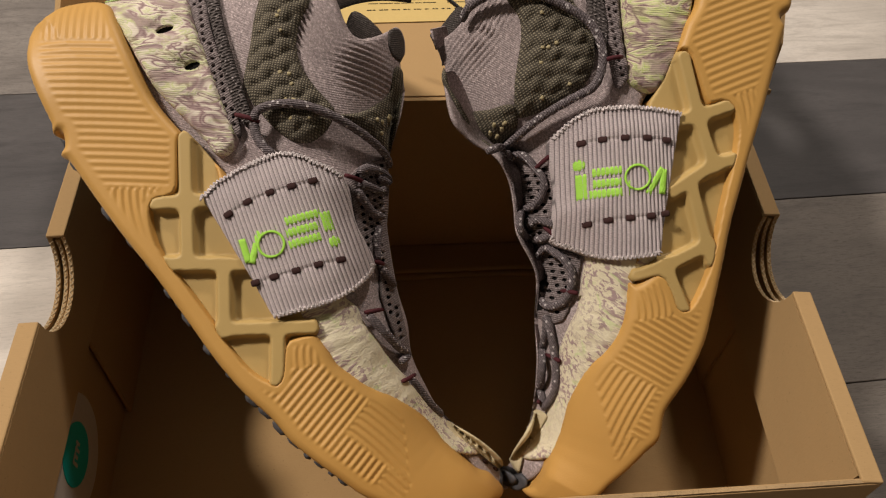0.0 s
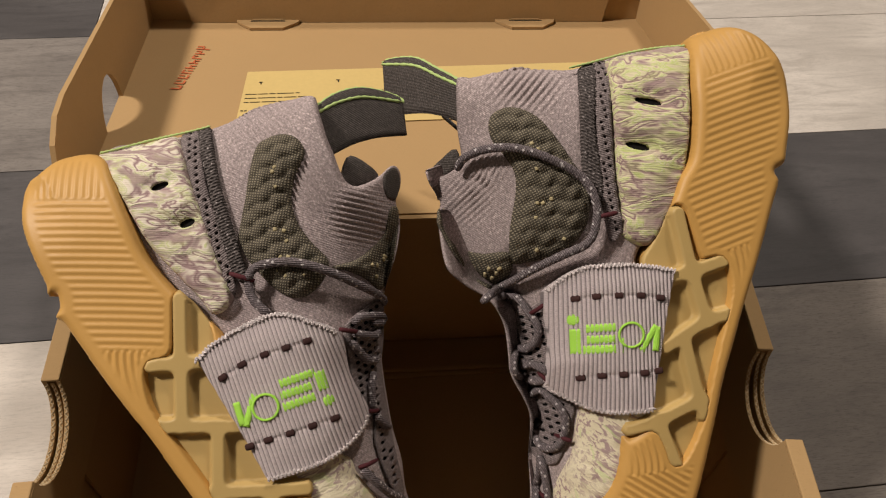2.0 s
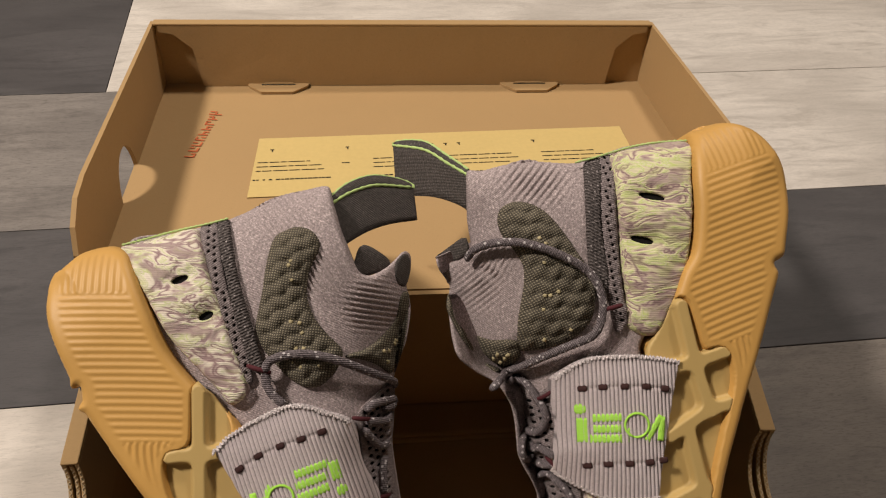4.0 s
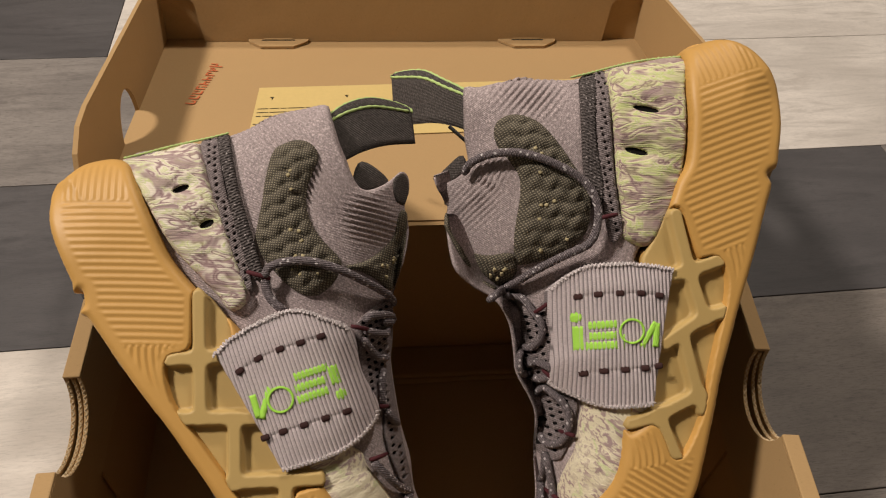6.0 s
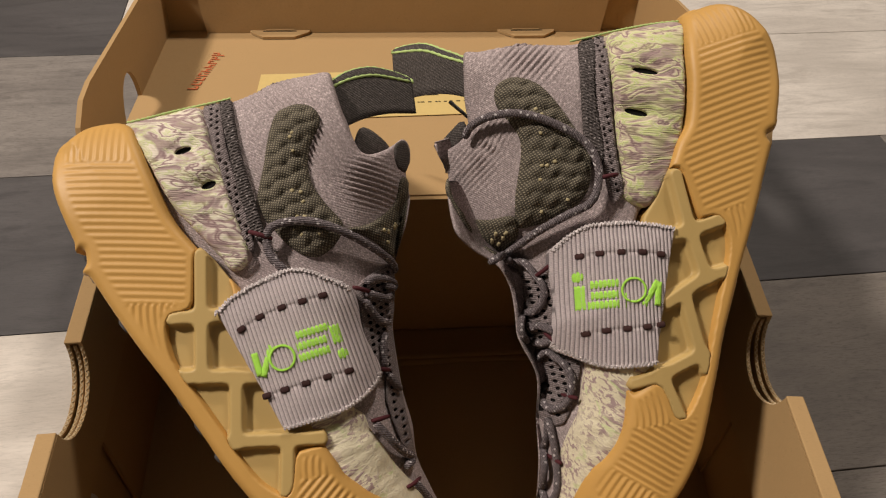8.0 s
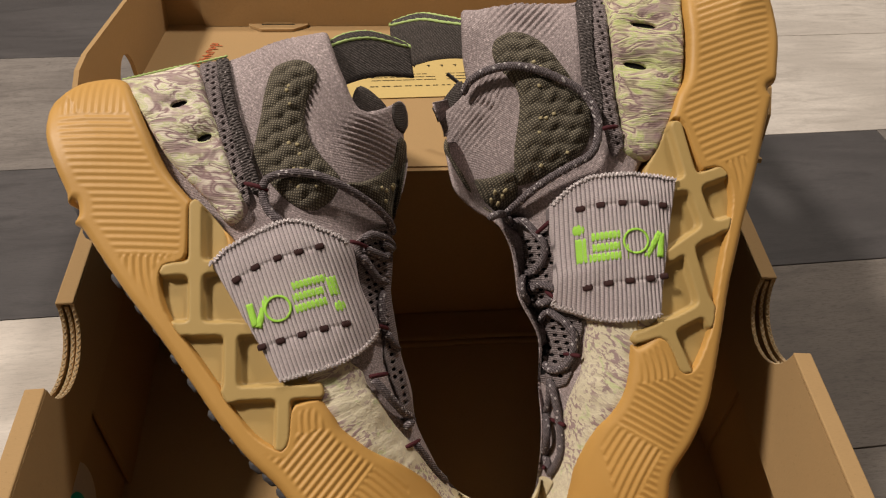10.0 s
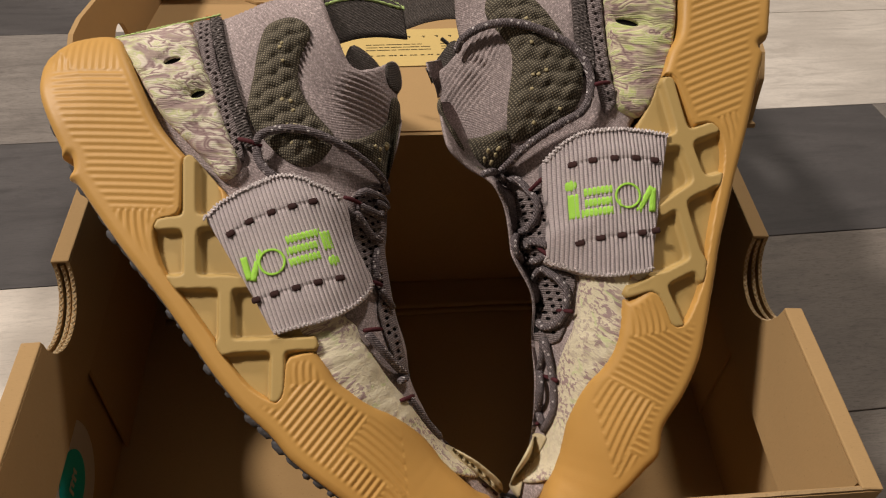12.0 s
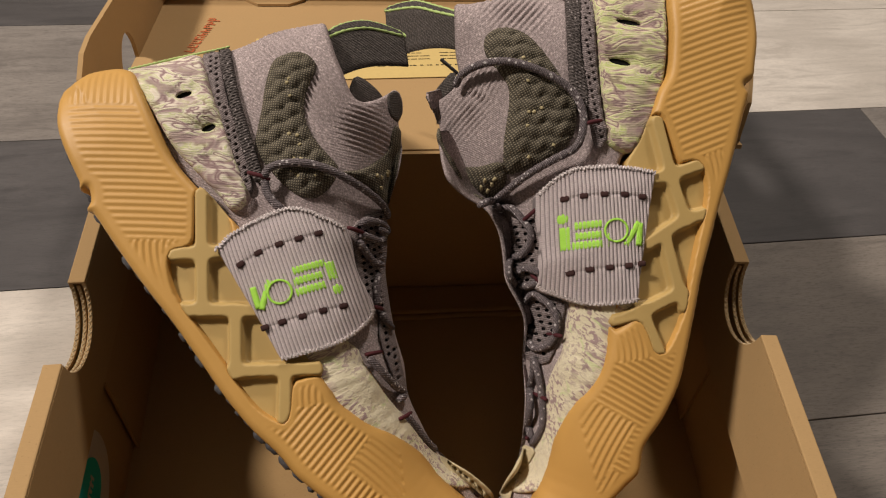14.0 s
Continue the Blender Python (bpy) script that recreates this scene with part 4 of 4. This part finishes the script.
        for lap in range(1, laps + 1):
            u = lap / laps
            nxt = []
            for k, v in enumerate(row):
                base = ring[k] + inward[k] * (tuck if self.sign > 0 or ring[k][0] > 0.15 else 2.5 * tuck) * weight[k] * (0.35 * u + 0.65 * u * u if self.sign > 0 else u)
                top = tops[k]
                nxt.append(bm.verts.new((base[0], base[1] * self.sign, top + (min(back, top - 0.002) - top) * u)))
            for k in range(len(row)):
                m = (k + 1) % len(row)
                if row[k] is not row[m]:
                    bm.faces.new((row[k], row[m], nxt[m], nxt[k]))
            row = nxt

    def tube(self, name, points, radius, material, lift=0.002, flat=1.0, ripple=0.0, parent=None, label="", step=0.0016):
        """A cord laid along the side of the shoe through control points (s, h, extra height)."""
        pts = np.array([(p[0] / 1000, p[1] / 1000, (p[2] / 1000 if len(p) > 2 else 0.0)) for p in points])
        line = spline(pts, step, False)
        n = self.depth(line[:, :2]) + lift + line[:, 2]
        co = [Vector(c) for c in self.place(line[:, :2], n)]
        bm = bmesh.new()
        rings = []
        for i, c in enumerate(co):
            ahead = (co[min(i + 1, len(co) - 1)] - co[max(i - 1, 0)]).normalized()
            side = ahead.cross(Vector((0, 0, 1))).normalized()
            up = side.cross(ahead)
            r = radius * (1 + ripple * math.sin(i * 2.2)) * (0.75 if i in (0, len(co) - 1) else 1)
            rings.append([bm.verts.new(c + side * math.cos(a) * r + up * math.sin(a) * r * flat) for a in np.linspace(0, 2 * math.pi, 10, endpoint=False)])
        for a, b in zip(rings[:-1], rings[1:]):
            for i in range(10):
                bm.faces.new((a[i], a[(i + 1) % 10], b[(i + 1) % 10], b[i]))
        bm.faces.new(rings[0][::-1])
        bm.faces.new(rings[-1])
        bmesh.ops.recalc_face_normals(bm, faces=bm.faces)
        return part(name, bm, material, parent or self.ob, label, smooth=True)

    # -- reliefs --
    def ribs(self, x, d):
        """Moulded ribs of the sidewall, in blocks that change direction, and the sunk bay of the cage."""
        s, h = (x[:, 0] + self.shift) * 1000, x[:, 1] * 1000
        c = -0.8 * s + 0.6 * h
        p = 0.6 * s + 0.8 * h
        top = 20 if self.sign > 0 else 33

        def wave(v, period):
            return np.clip(np.cos(2 * np.pi * v / period) * 1.2, -1, 1)

        out = np.zeros(len(x))
        fan = np.hypot(s - 190, h - 48)
        a, b = 0.97 * s + 0.23 * h, -0.23 * s + 0.97 * h
        fore = a > 164
        bb = b if self.sign > 0 else b + 10
        one = (a < 187 + 0.8 * (bb + 7)) & (bb > -24)
        blocks = [
            (c > top, p + 0.10 * c, 3.3),
            ((c <= top - 1) & (c > -48), c + 0.0006 * (p - 20) ** 2, 3.4),
            ((c <= -49) & (s < 112), p - 0.012 * (c + 50) ** 2, 3.2),
            (fore & one, fan, 3.1),
            (fore & ~one & (a < 208), a, 3.15),
            ((a >= 209) & (a < 219 - 1.05 * (bb + 6)) & (bb > -31), bb + 0.004 * (a - 215) ** 2, 3.1),
            ((a >= 209) & (a < 233) & (bb <= -32), a, 3.1),
            ((a >= 234) & (a < 247) & (bb <= -32), bb + 0.1 * a, 3.1),
        ]
        for k, (where, v, period) in enumerate(blocks):
            out = np.where(where, (0.0002 if k == 1 else 0.00024 if k == 0 else 0.00038) * wave(v, period), out)
        calm = np.clip((d - 0.004) / 0.002, 0, 1) * np.clip((to_lines(x, self.cage, True) - 0.0025) / 0.001, 0, 1)
        sole = np.clip((to_lines(x, self.edge) - 0.0065) / 0.002, 0, 1)
        out = out * calm * sole
        off = to_lines(x, self.cage, True)
        signed = np.where(inside(x, self.cage), off, -off)
        return out - 0.0062 * np.clip((signed - 0.0001) / 0.0015, 0, 1)

    def lower_edge(self):
        """The run of the sidewall's outline that meets the outsole."""
        ring = spline(np.array(self.o["midsole"]) / 1000, 0.002)
        keep = ring[(ring[:, 1] < 0.019) & (ring[:, 0] + self.shift > -0.03) & (ring[:, 0] + self.shift < 0.262)]
        return keep[np.argsort(keep[:, 0])]

    def build(self):
        o = self.o
        self.cage = spline(np.array(o["cage"]) / 1000, 0.003)
        self.edge = self.lower_edge()
        # knitted upper, the body of the shoe
        self.patch("upper", o["upper"], LILAC, -0.004, 0.004, back=-0.085, tuck=0.034, step=0.00085, relief=self.collar_ribs, label="lilac-grey knitted upper with ribbed collar")
        # sidewall
        mid = self.patch("midsole", o["midsole"], GUM, 0.0055, 0.0045, back=-0.088, relief=self.ribs, step=0.00078, label="caramel gum rubber sidewall with moulded ribs")
        pairs = [(np.array(o["struts"][i]) / 1000, np.array(o["struts"][i + 1]) / 1000) for i in range(0, len(o["struts"]), 2)]

        def moulded(x, d):
            k = 0.0011
            near = -k * np.log(sum(np.exp(-to_lines(x, np.array(pair)) / k) for pair in pairs) + np.exp(-(d + 0.0042) / k))
            up = np.clip((0.0041 - near) / 0.0016, 0, 1)
            return 0.0046 * up * up * (3 - 2 * up)

        self.patch("cage", self.cage * 1.0, CAGE, 0.0012, 0.0006, skirt=0.003, step=0.00085, relief=moulded, parent=mid, label="tan moulded truss with raised struts")
        self.outsole()
        # heel panel with two slots, and a black sheet behind that stands for the shade inside them
        slots = []
        for i in (0, 2):
            a, b = np.array(o["slots"][i]) / 1000, np.array(o["slots"][i + 1]) / 1000
            c, r, ax = (a + b) / 2, np.linalg.norm(b - a) / 2 + 0.0016, (b - a) / np.linalg.norm(b - a)
            nx = np.array((-ax[1], ax[0]))
            slots.append(np.array([c + ax * r * math.cos(t) + nx * 0.0019 * math.sin(t) for t in np.linspace(0, 2 * math.pi, 16, endpoint=False)]))
        shrunk = np.array(o["heelp"]) * 0.86 + np.mean(o["heelp"], 0) * 0.14
        self.patch("slot_backing", [tuple(p) for p in shrunk], HOLE_BLACK, -0.0012, 0, skirt=0.0005, step=0.004)

        def rumple(x, d):
            puff = 0.0024 * np.minimum(d / 0.012, 1) ** 0.5
            for hole in slots:
                puff = puff - 0.0022 * np.exp(-((to_lines(x, hole, True)) / 0.004) ** 2)
            w = np.array([noise.noise(Vector((a * 130 + 2, b * 60, 3.0))) + 0.6 * noise.noise(Vector((a * 320, b * 170, 8.0))) for a, b in x])
            return puff + 0.0006 * w

        heel = self.patch("heel_panel", o["heelp"], MARBLES[self.sign], 0.0006, 0.0022, relief=rumple, holes=slots, step=0.0013, label="marbled cream, lilac and lime knit panel")
        self.tube("heel_piping", [(a, b, 0.5) for a, b in o["piping"]], 0.00055, LIMEDGE, 0.0004, ripple=0.35, step=0.0009, parent=heel)

        def wrinkles(x, d):
            w = np.array([noise.noise(Vector((a * 300, b * 70, 5.0))) for a, b in x])
            return 0.0006 * w + 0.0018 * np.minimum(d / 0.006, 1)

        self.patch("forefoot_panel", o["forep"], MARBLE_FRONT, 0.0012, 0.002, relief=wrinkles, step=0.0013, label="cream and lilac marbled forefoot panel")
        trim = self.patch("toe_trim", o["toetrim"], CREAM, 0.0022, 0.0014, skirt=0.004, step=0.0012, label="cream suede toe trim")
        ts = np.array(o["toestitch"])
        for i, c in enumerate(ts):
            ax = ts[min(i + 1, len(ts) - 1)] - ts[max(i - 1, 0)]
            ax = ax / np.linalg.norm(ax) * 1.5
            self.tube("toe_stitch", [tuple(c - ax), tuple(c), tuple(c + ax)], 0.0008, STITCH, -0.0025, parent=trim)
        c = np.array(o["toetip"][0])
        self.patch("toe_tip", [tuple(c + np.array((5.5 * math.cos(t), 4.5 * math.sin(t)))) for t in np.linspace(0, 6.28, 10, endpoint=False)], OUTSOLE, 0.001, 0.003, back=-0.07, step=0.0012, label="dark rubber toe tip")
        # open mesh strip with real holes over a black sheet that stands for their shade
        self.open_knit("mesh_strip", o["mesh"], -0.0006, "open knitted mesh strip", 0.0031, 0.0009)
        self.open_knit("eyestay", o["eyestay"], -0.0010, "open knitted lacing stay", 0.0033, 0.0011)

        def chunky(x, d):
            s, h = x[:, 0] * 1000, x[:, 1] * 1000
            return 0.0008 * np.cos(2 * np.pi * s / 2.6) * np.cos(2 * np.pi * h / 3.6)

        self.patch("knit_band", o["band"], BAND, -0.0002, 0.0014, relief=chunky, step=0.0009, label="chunky charcoal knit band")
        # ankle pads with cable ridges and flecks

        across = (-0.99, 0.138) if self.sign > 0 else (0.941, -0.339)

        def cable(x, d):
            """Quilted rolls, each broken into staggered puffs."""
            s, h = x[:, 0] * 1000, x[:, 1] * 1000
            c, p = across[0] * s + across[1] * h, across[1] * s - across[0] * h
            c = c + 0.8 * np.sin(2 * np.pi * p / 11)
            row = np.floor(c / 6.8)
            puff = np.abs(np.sin(np.pi * c / 6.8)) ** 0.7 * (0.72 + 0.28 * np.cos(2 * np.pi * (p + row * 4.1) / 8.2))
            return 0.0024 * np.minimum(d / 0.008, 1) + 0.0021 * puff * np.minimum(d / 0.004, 1)

        frng = random.Random(7)
        for key in ("pad1", "pad2"):
            pad = self.patch("ankle_pad", o[key], OLIVE, -0.0016, 0.002, skirt=0.006, relief=cable, step=0.0009, label="padded olive-black knit with cream flecks")
            ring = np.array(o[key])
            lo, hi = ring.min(0), ring.max(0)
            made = 0
            while made < (11 if key == "pad1" else 5):
                a, b = frng.uniform(lo[0], hi[0]), frng.uniform(lo[1], hi[1])
                c = np.array([[a, b]])
                if inside(c, ring)[0] and to_lines(c, ring, True)[0] > 5:
                    made += 1
                    q = frng.uniform(-0.8, 0.8)
                    self.tube("fleck", [(a, b), (a + 0.8, b + q), (a + 1.3, b + 1.3 * q)], 0.0010, FLECK, 0.0016, parent=pad)
        self.strap()
        self.laces()
        self.pull_tab()

    def open_knit(self, name, outline, off, label, pitch, r):
        """Knit with real holes, over a black sheet in place of the shade inside."""
        ring = spline(np.array(outline) / 1000, 0.0018)
        lo, hi = ring.min(0), ring.max(0)
        holes = []
        for i, a in enumerate(np.arange(lo[0], hi[0], pitch)):
            for b in np.arange(lo[1] + (pitch * 0.55 if i % 2 else 0), hi[1], pitch * 1.1):
                c = np.array([[a, b]])
                if inside(c, ring)[0] and to_lines(c, ring, True)[0] > r * 2:
                    holes.append(np.array([(a + r * 0.85 * math.cos(t), b + r * math.sin(t)) for t in np.linspace(0, 2 * math.pi, 8, endpoint=False)]))
        self.patch(name + "_backing", ring, HOLE_BLACK, off - 0.0022, 0, skirt=0.0005, step=0.004)
        self.patch(name, ring, MESHY, off, 0.0008, holes=holes, step=0.0014, label=label, relief=lambda x, d: 0.0007 * np.cos(2 * np.pi * x[:, 0] / pitch) * np.cos(2 * np.pi * x[:, 1] / pitch / 1.1))

    def collar_ribs(self, x, d):
        """Slanting knitted ribs on the collar, in the two places where they stand out."""
        s, h = x[:, 0] * 1000, x[:, 1] * 1000
        if self.sign > 0:
            zones = [((10, 118), 26, 26, 97, 2.6, 0.0008), ((53, 119), 19, 19, 87, 2.6, 0.0009), ((78, 128), 19, 19, 136, 2.7, 0.0008)]
        else:
            zones = [((52, 141), 20, 20, 121, 2.6, 0.0009), ((35, 135), 13, 13, 100, 2.6, 0.0007), ((-12, 129), 24, 24, 112, 3, 0.0009)]
        out = np.zeros(len(x))
        for (cs, ch), rs, rh, ang, period, amp in zones:
            k = np.clip(1.6 - 1.6 * np.hypot((s - cs) / rs, (h - ch) / rh), 0, 1)
            out += amp * k * np.cos(2 * np.pi * (s * math.cos(radians(ang)) + h * math.sin(radians(ang))) / period)
        return out

    def outsole(self):
        e = self.edge
        tang = np.gradient(e, axis=0)
        tang /= np.linalg.norm(tang, axis=1)[:, None]
        out = np.stack([tang[:, 1], -tang[:, 0]], 1)
        ring = np.concatenate([e + out * 0.0030, (e - out * 0.006)[::-1]])
        sole = self.patch("outsole", spline(ring * 1.0, 0.003), OUTSOLE, -0.012, 0.002, back=-0.084, step=0.004, label="dark grey rubber outsole")
        lrng = random.Random(11)
        run = np.r_[0, np.cumsum(np.linalg.norm(np.diff(e, axis=0), axis=1))]
        at = 0.012
        while at < run[-1] - 0.01:
            w = lrng.uniform(0.0045, 0.0085)
            i, j = np.searchsorted(run, at), np.searchsorted(run, at + w)
            i, j = min(i, len(e) - 1), min(j, len(e) - 1)
            tall = lrng.uniform(0.0026, 0.0048)
            mid_ = (e[i] + e[j]) / 2 + out[i] * (tall + 0.0005)
            quad = [e[i] - out[i] * 0.003, e[i] + out[i] * tall, mid_, e[j] + out[i] * tall * 0.9, e[j] - out[i] * 0.003]
            self.patch("lug", [tuple(q * 1000) for q in quad], OUTSOLE, -0.013 - lrng.uniform(0, 0.003), 0.0012, skirt=0.014, step=0.0018, parent=sole)
            at += w + lrng.uniform(0.0008, 0.0032)

    def strap(self):
        o = self.o
        c1, c2 = np.array(o["st1"]), np.array(o["st2"])
        text = (c1[-1] - c1[0]) + (c2[-1] - c2[0])
        text = text / np.linalg.norm(text)

        def groove(x):
            near = np.minimum(to_lines(x, c1 / 1000), to_lines(x, c2 / 1000))
            return 0.0006 * np.exp(-(near / 0.0008) ** 2)

        def wales(x, d):
            v = x @ text * 1000
            return 0.0006 * (np.abs(np.cos(np.pi * v / 1.9)) * 2 - 1.2) - groove(x) + 0.0012 * np.minimum(d / 0.01, 1)

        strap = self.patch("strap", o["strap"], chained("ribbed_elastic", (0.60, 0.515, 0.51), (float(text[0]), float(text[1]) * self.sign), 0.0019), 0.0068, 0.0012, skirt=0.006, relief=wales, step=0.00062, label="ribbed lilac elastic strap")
        ring = np.array(o["strap"], float)
        mid_ = ring.mean(0)
        wrng = random.Random(5)
        for first, last in ((0, 11), (17, 24)) if self.sign > 0 else ((0, 8), (13, 20)):
            run = ring[first:last + 1]
            self.tube("selvedge", [tuple(p) for p in run + (mid_ - run) * 0.02], 0.0008, SELVEDGE, 0.0062, ripple=0.22, parent=strap, step=0.0011)
            loop = spline(run / 1000, 0.0009, False) * 1000
            turned = np.gradient(loop, axis=0)
            turned = np.stack([-turned[:, 1], turned[:, 0]], 1) / np.linalg.norm(turned, axis=1)[:, None]
            turned = turned * (1 if turned[len(loop) // 2] @ (mid_ - loop[len(loop) // 2]) > 0 else -1)
            whip = [tuple(p + t * (1.5 if k % 2 else -0.5) * wrng.uniform(0.7, 1.2)) + (0.5 if k % 2 else 0.0,) for k, (p, t) in enumerate(zip(loop, turned))]
            self.tube("whip_stitch", whip, 0.00045, SELVEDGE, 0.0072, parent=strap, step=0.0006)
        for row in (c1, c2):
            for i, c in enumerate(row):
                ax = row[min(i + 1, len(row) - 1)] - row[max(i - 1, 0)]
                ax = ax / np.linalg.norm(ax)
                self.tube("stitch", [tuple(c - ax * 2.0), tuple(c), tuple(c + ax * 2.0)], 0.0015, STITCH, 0.0082, 0.4, parent=strap)
        # lime embroidered mark: a dot, a bar, a block of three bars, a ring with a stem and two slanting bars
        bars = [(o["mark_bar"], 2.4), (o["mark_block"], 2.0), (o["mark_slant"], 1.5), (o["mark_stem"], 0.5)]
        for ends, r in bars:
            for p, q in zip(np.array(ends[::2], float), np.array(ends[1::2], float)):
                ax = (q - p) / np.linalg.norm(q - p)
                nx = np.array((-ax[1], ax[0])) * r
                quad = np.concatenate([np.linspace(m0, m1, 6, endpoint=False) for m0, m1 in ((p - nx, q - nx), (q - nx, q + nx), (q + nx, p + nx), (p + nx, p - nx))]) / 1000
                self.patch("embroidered_bar", quad, LIME, 0.0084, 0.0004, skirt=0.0012, step=0.0008, parent=strap, label="lime embroidery")
        c = np.array(o["mark_dot"][0])
        self.patch("embroidered_dot", [tuple(c + 2.7 * np.array((math.cos(t), math.sin(t)))) for t in np.linspace(0, 6.28, 10, endpoint=False)], LIME, 0.0084, 0.0004, skirt=0.0012, step=0.0008, parent=strap)
        c = np.array(o["mark_ring"][0])
        self.tube("embroidered_ring", [tuple(c + 5.7 * np.array((math.cos(t), math.sin(t)))) for t in np.linspace(0, 6.2832, 17)], 0.0006, LIME, 0.0086, 0.6, parent=strap)

    def laces(self):
        o = self.o
        lifts = {"lace1": 2.5, "lace2": 1.0}
        if "aglet" in o:
            p, q = (Vector((s / 1000, h / 1000 * self.sign, n / 1000)) for s, h, n in o["aglet"])
            bm = bmesh.new()
            lie = Matrix.Translation((p + q) / 2) @ (q - p).to_track_quat("Z", "Y").to_matrix().to_4x4()
            bmesh.ops.create_cone(bm, cap_ends=True, segments=12, radius1=0.0013, radius2=0.0011, depth=(q - p).length, matrix=lie)
            part("aglet", bm, OUTSOLE, self.ob, "dark lace tip", smooth=True)
        for key in [k for k in o if k.startswith("lace")]:
            up = lifts.get(key, 3.0 if len(key) > 5 else 1.5)
            pts = [(a, b, up) for a, b in o[key]]
            self.tube("lace", pts, 0.0021, LACE, 0.0015, ripple=0.05)
        t = o["ties"]
        for i in range(0, len(t), 2):
            (a, b), (c, d) = t[i], t[i + 1]
            self.tube("lace_eyelet", [(a, b, 2.5), ((a + c) / 2, (b + d) / 2, 4.0), (c, d, 2.0)], 0.0011, MAROON, 0.001)

    def pull_tab(self):
        """A folded webbing loop standing off the collar, with a lime edge."""
        t = np.array(self.o["tab"]) / 1000
        top = spline(t[:4], 0.002, False)
        low = spline(t[4:][::-1], 0.002, False)
        n = 30
        pick = lambda l: np.stack([np.interp(np.linspace(0, 1, n), np.linspace(0, 1, len(l)), l[:, k]) for k in (0, 1)], 1)
        top, low = pick(top), pick(low)
        bm = bmesh.new()
        tall = (top - low)
        front, backs = [], []
        for i in range(n):
            u = i / (n - 1)
            lift = -0.017 - 0.028 * u if self.sign > 0 else -0.020 - 0.065 * u
            front.append((top[i], low[i], lift))
        rows = []
        for (a, b, z) in front:
            rows.append([bm.verts.new((*self.place(np.array([b + (a - b) * k / 6]), [z])[0],)) for k in range(7)])
        for i in range(n - 1, -1, -1):
            a, b, z = front[i]
            u = i / (n - 1)
            gap = 0.015 * math.sqrt(max(0, 1 - ((u - 0.45) / 0.56) ** 2)) + 0.001
            shiftv = tall[i] / np.linalg.norm(tall[i]) * gap * 0.40
            rows.append([bm.verts.new((*self.place(np.array([b + (a - b) * k / 6 + shiftv]), [z - gap * 0.3])[0],)) for k in range(7)])
        for r0, r1 in zip(rows[:-1], rows[1:]):
            for k in range(6):
                bm.faces.new((r0[k], r0[k + 1], r1[k + 1], r1[k]))
        edge = [tuple(r[6].co) for r in rows]
        bmesh.ops.recalc_face_normals(bm, faces=bm.faces)
        bmesh.ops.solidify(bm, geom=bm.faces[:], thickness=0.0009)
        tab = part("pull_tab", bm, WEB, self.ob, "dark webbing pull loop with lime edge", smooth=True)
        bm = bmesh.new()
        rings = []
        for i, c in enumerate(edge):
            c = Vector(c)
            r = 0.0008 * (1 + 0.3 * math.sin(i * 2.4))
            ahead = (Vector(edge[min(i + 1, len(edge) - 1)]) - Vector(edge[max(i - 1, 0)])).normalized()
            side = ahead.orthogonal().normalized()
            up = ahead.cross(side)
            rings.append([bm.verts.new(c + side * math.cos(w) * r + up * math.sin(w) * r) for w in np.linspace(0, 6.283, 8, endpoint=False)])
        for a, b in zip(rings[:-1], rings[1:]):
            for k in range(8):
                bm.faces.new((a[k], a[(k + 1) % 8], b[(k + 1) % 8], b[k]))
        bmesh.ops.recalc_face_normals(bm, faces=bm.faces)
        part("lime_edge", bm, LIMEDGE, tab, smooth=True)
        # tongue flap behind the collar opening
        if "collar_tip" in self.o:
            self.patch("collar_lining", self.o["collar_tip"], WEB, -0.0025, 0.002, skirt=0.002, step=0.0012, label="dark lining turned out at the collar tip")
        self.patch("tongue", self.o["tongue"], WEB, -0.014, 0.001, skirt=0.002, step=0.002, label="dark tongue tip inside the collar")


Shoe("a", (-0.1779, 0.0613), (0.5759, -0.8175), 1, "lilac-grey knit trainer with gum sidewall lying in the box").build()
Shoe("b", (0.1711, 0.0815), (-0.3266, -0.9452), -1, "lilac-grey knit trainer with marbled heel leaning on the box corner").build()
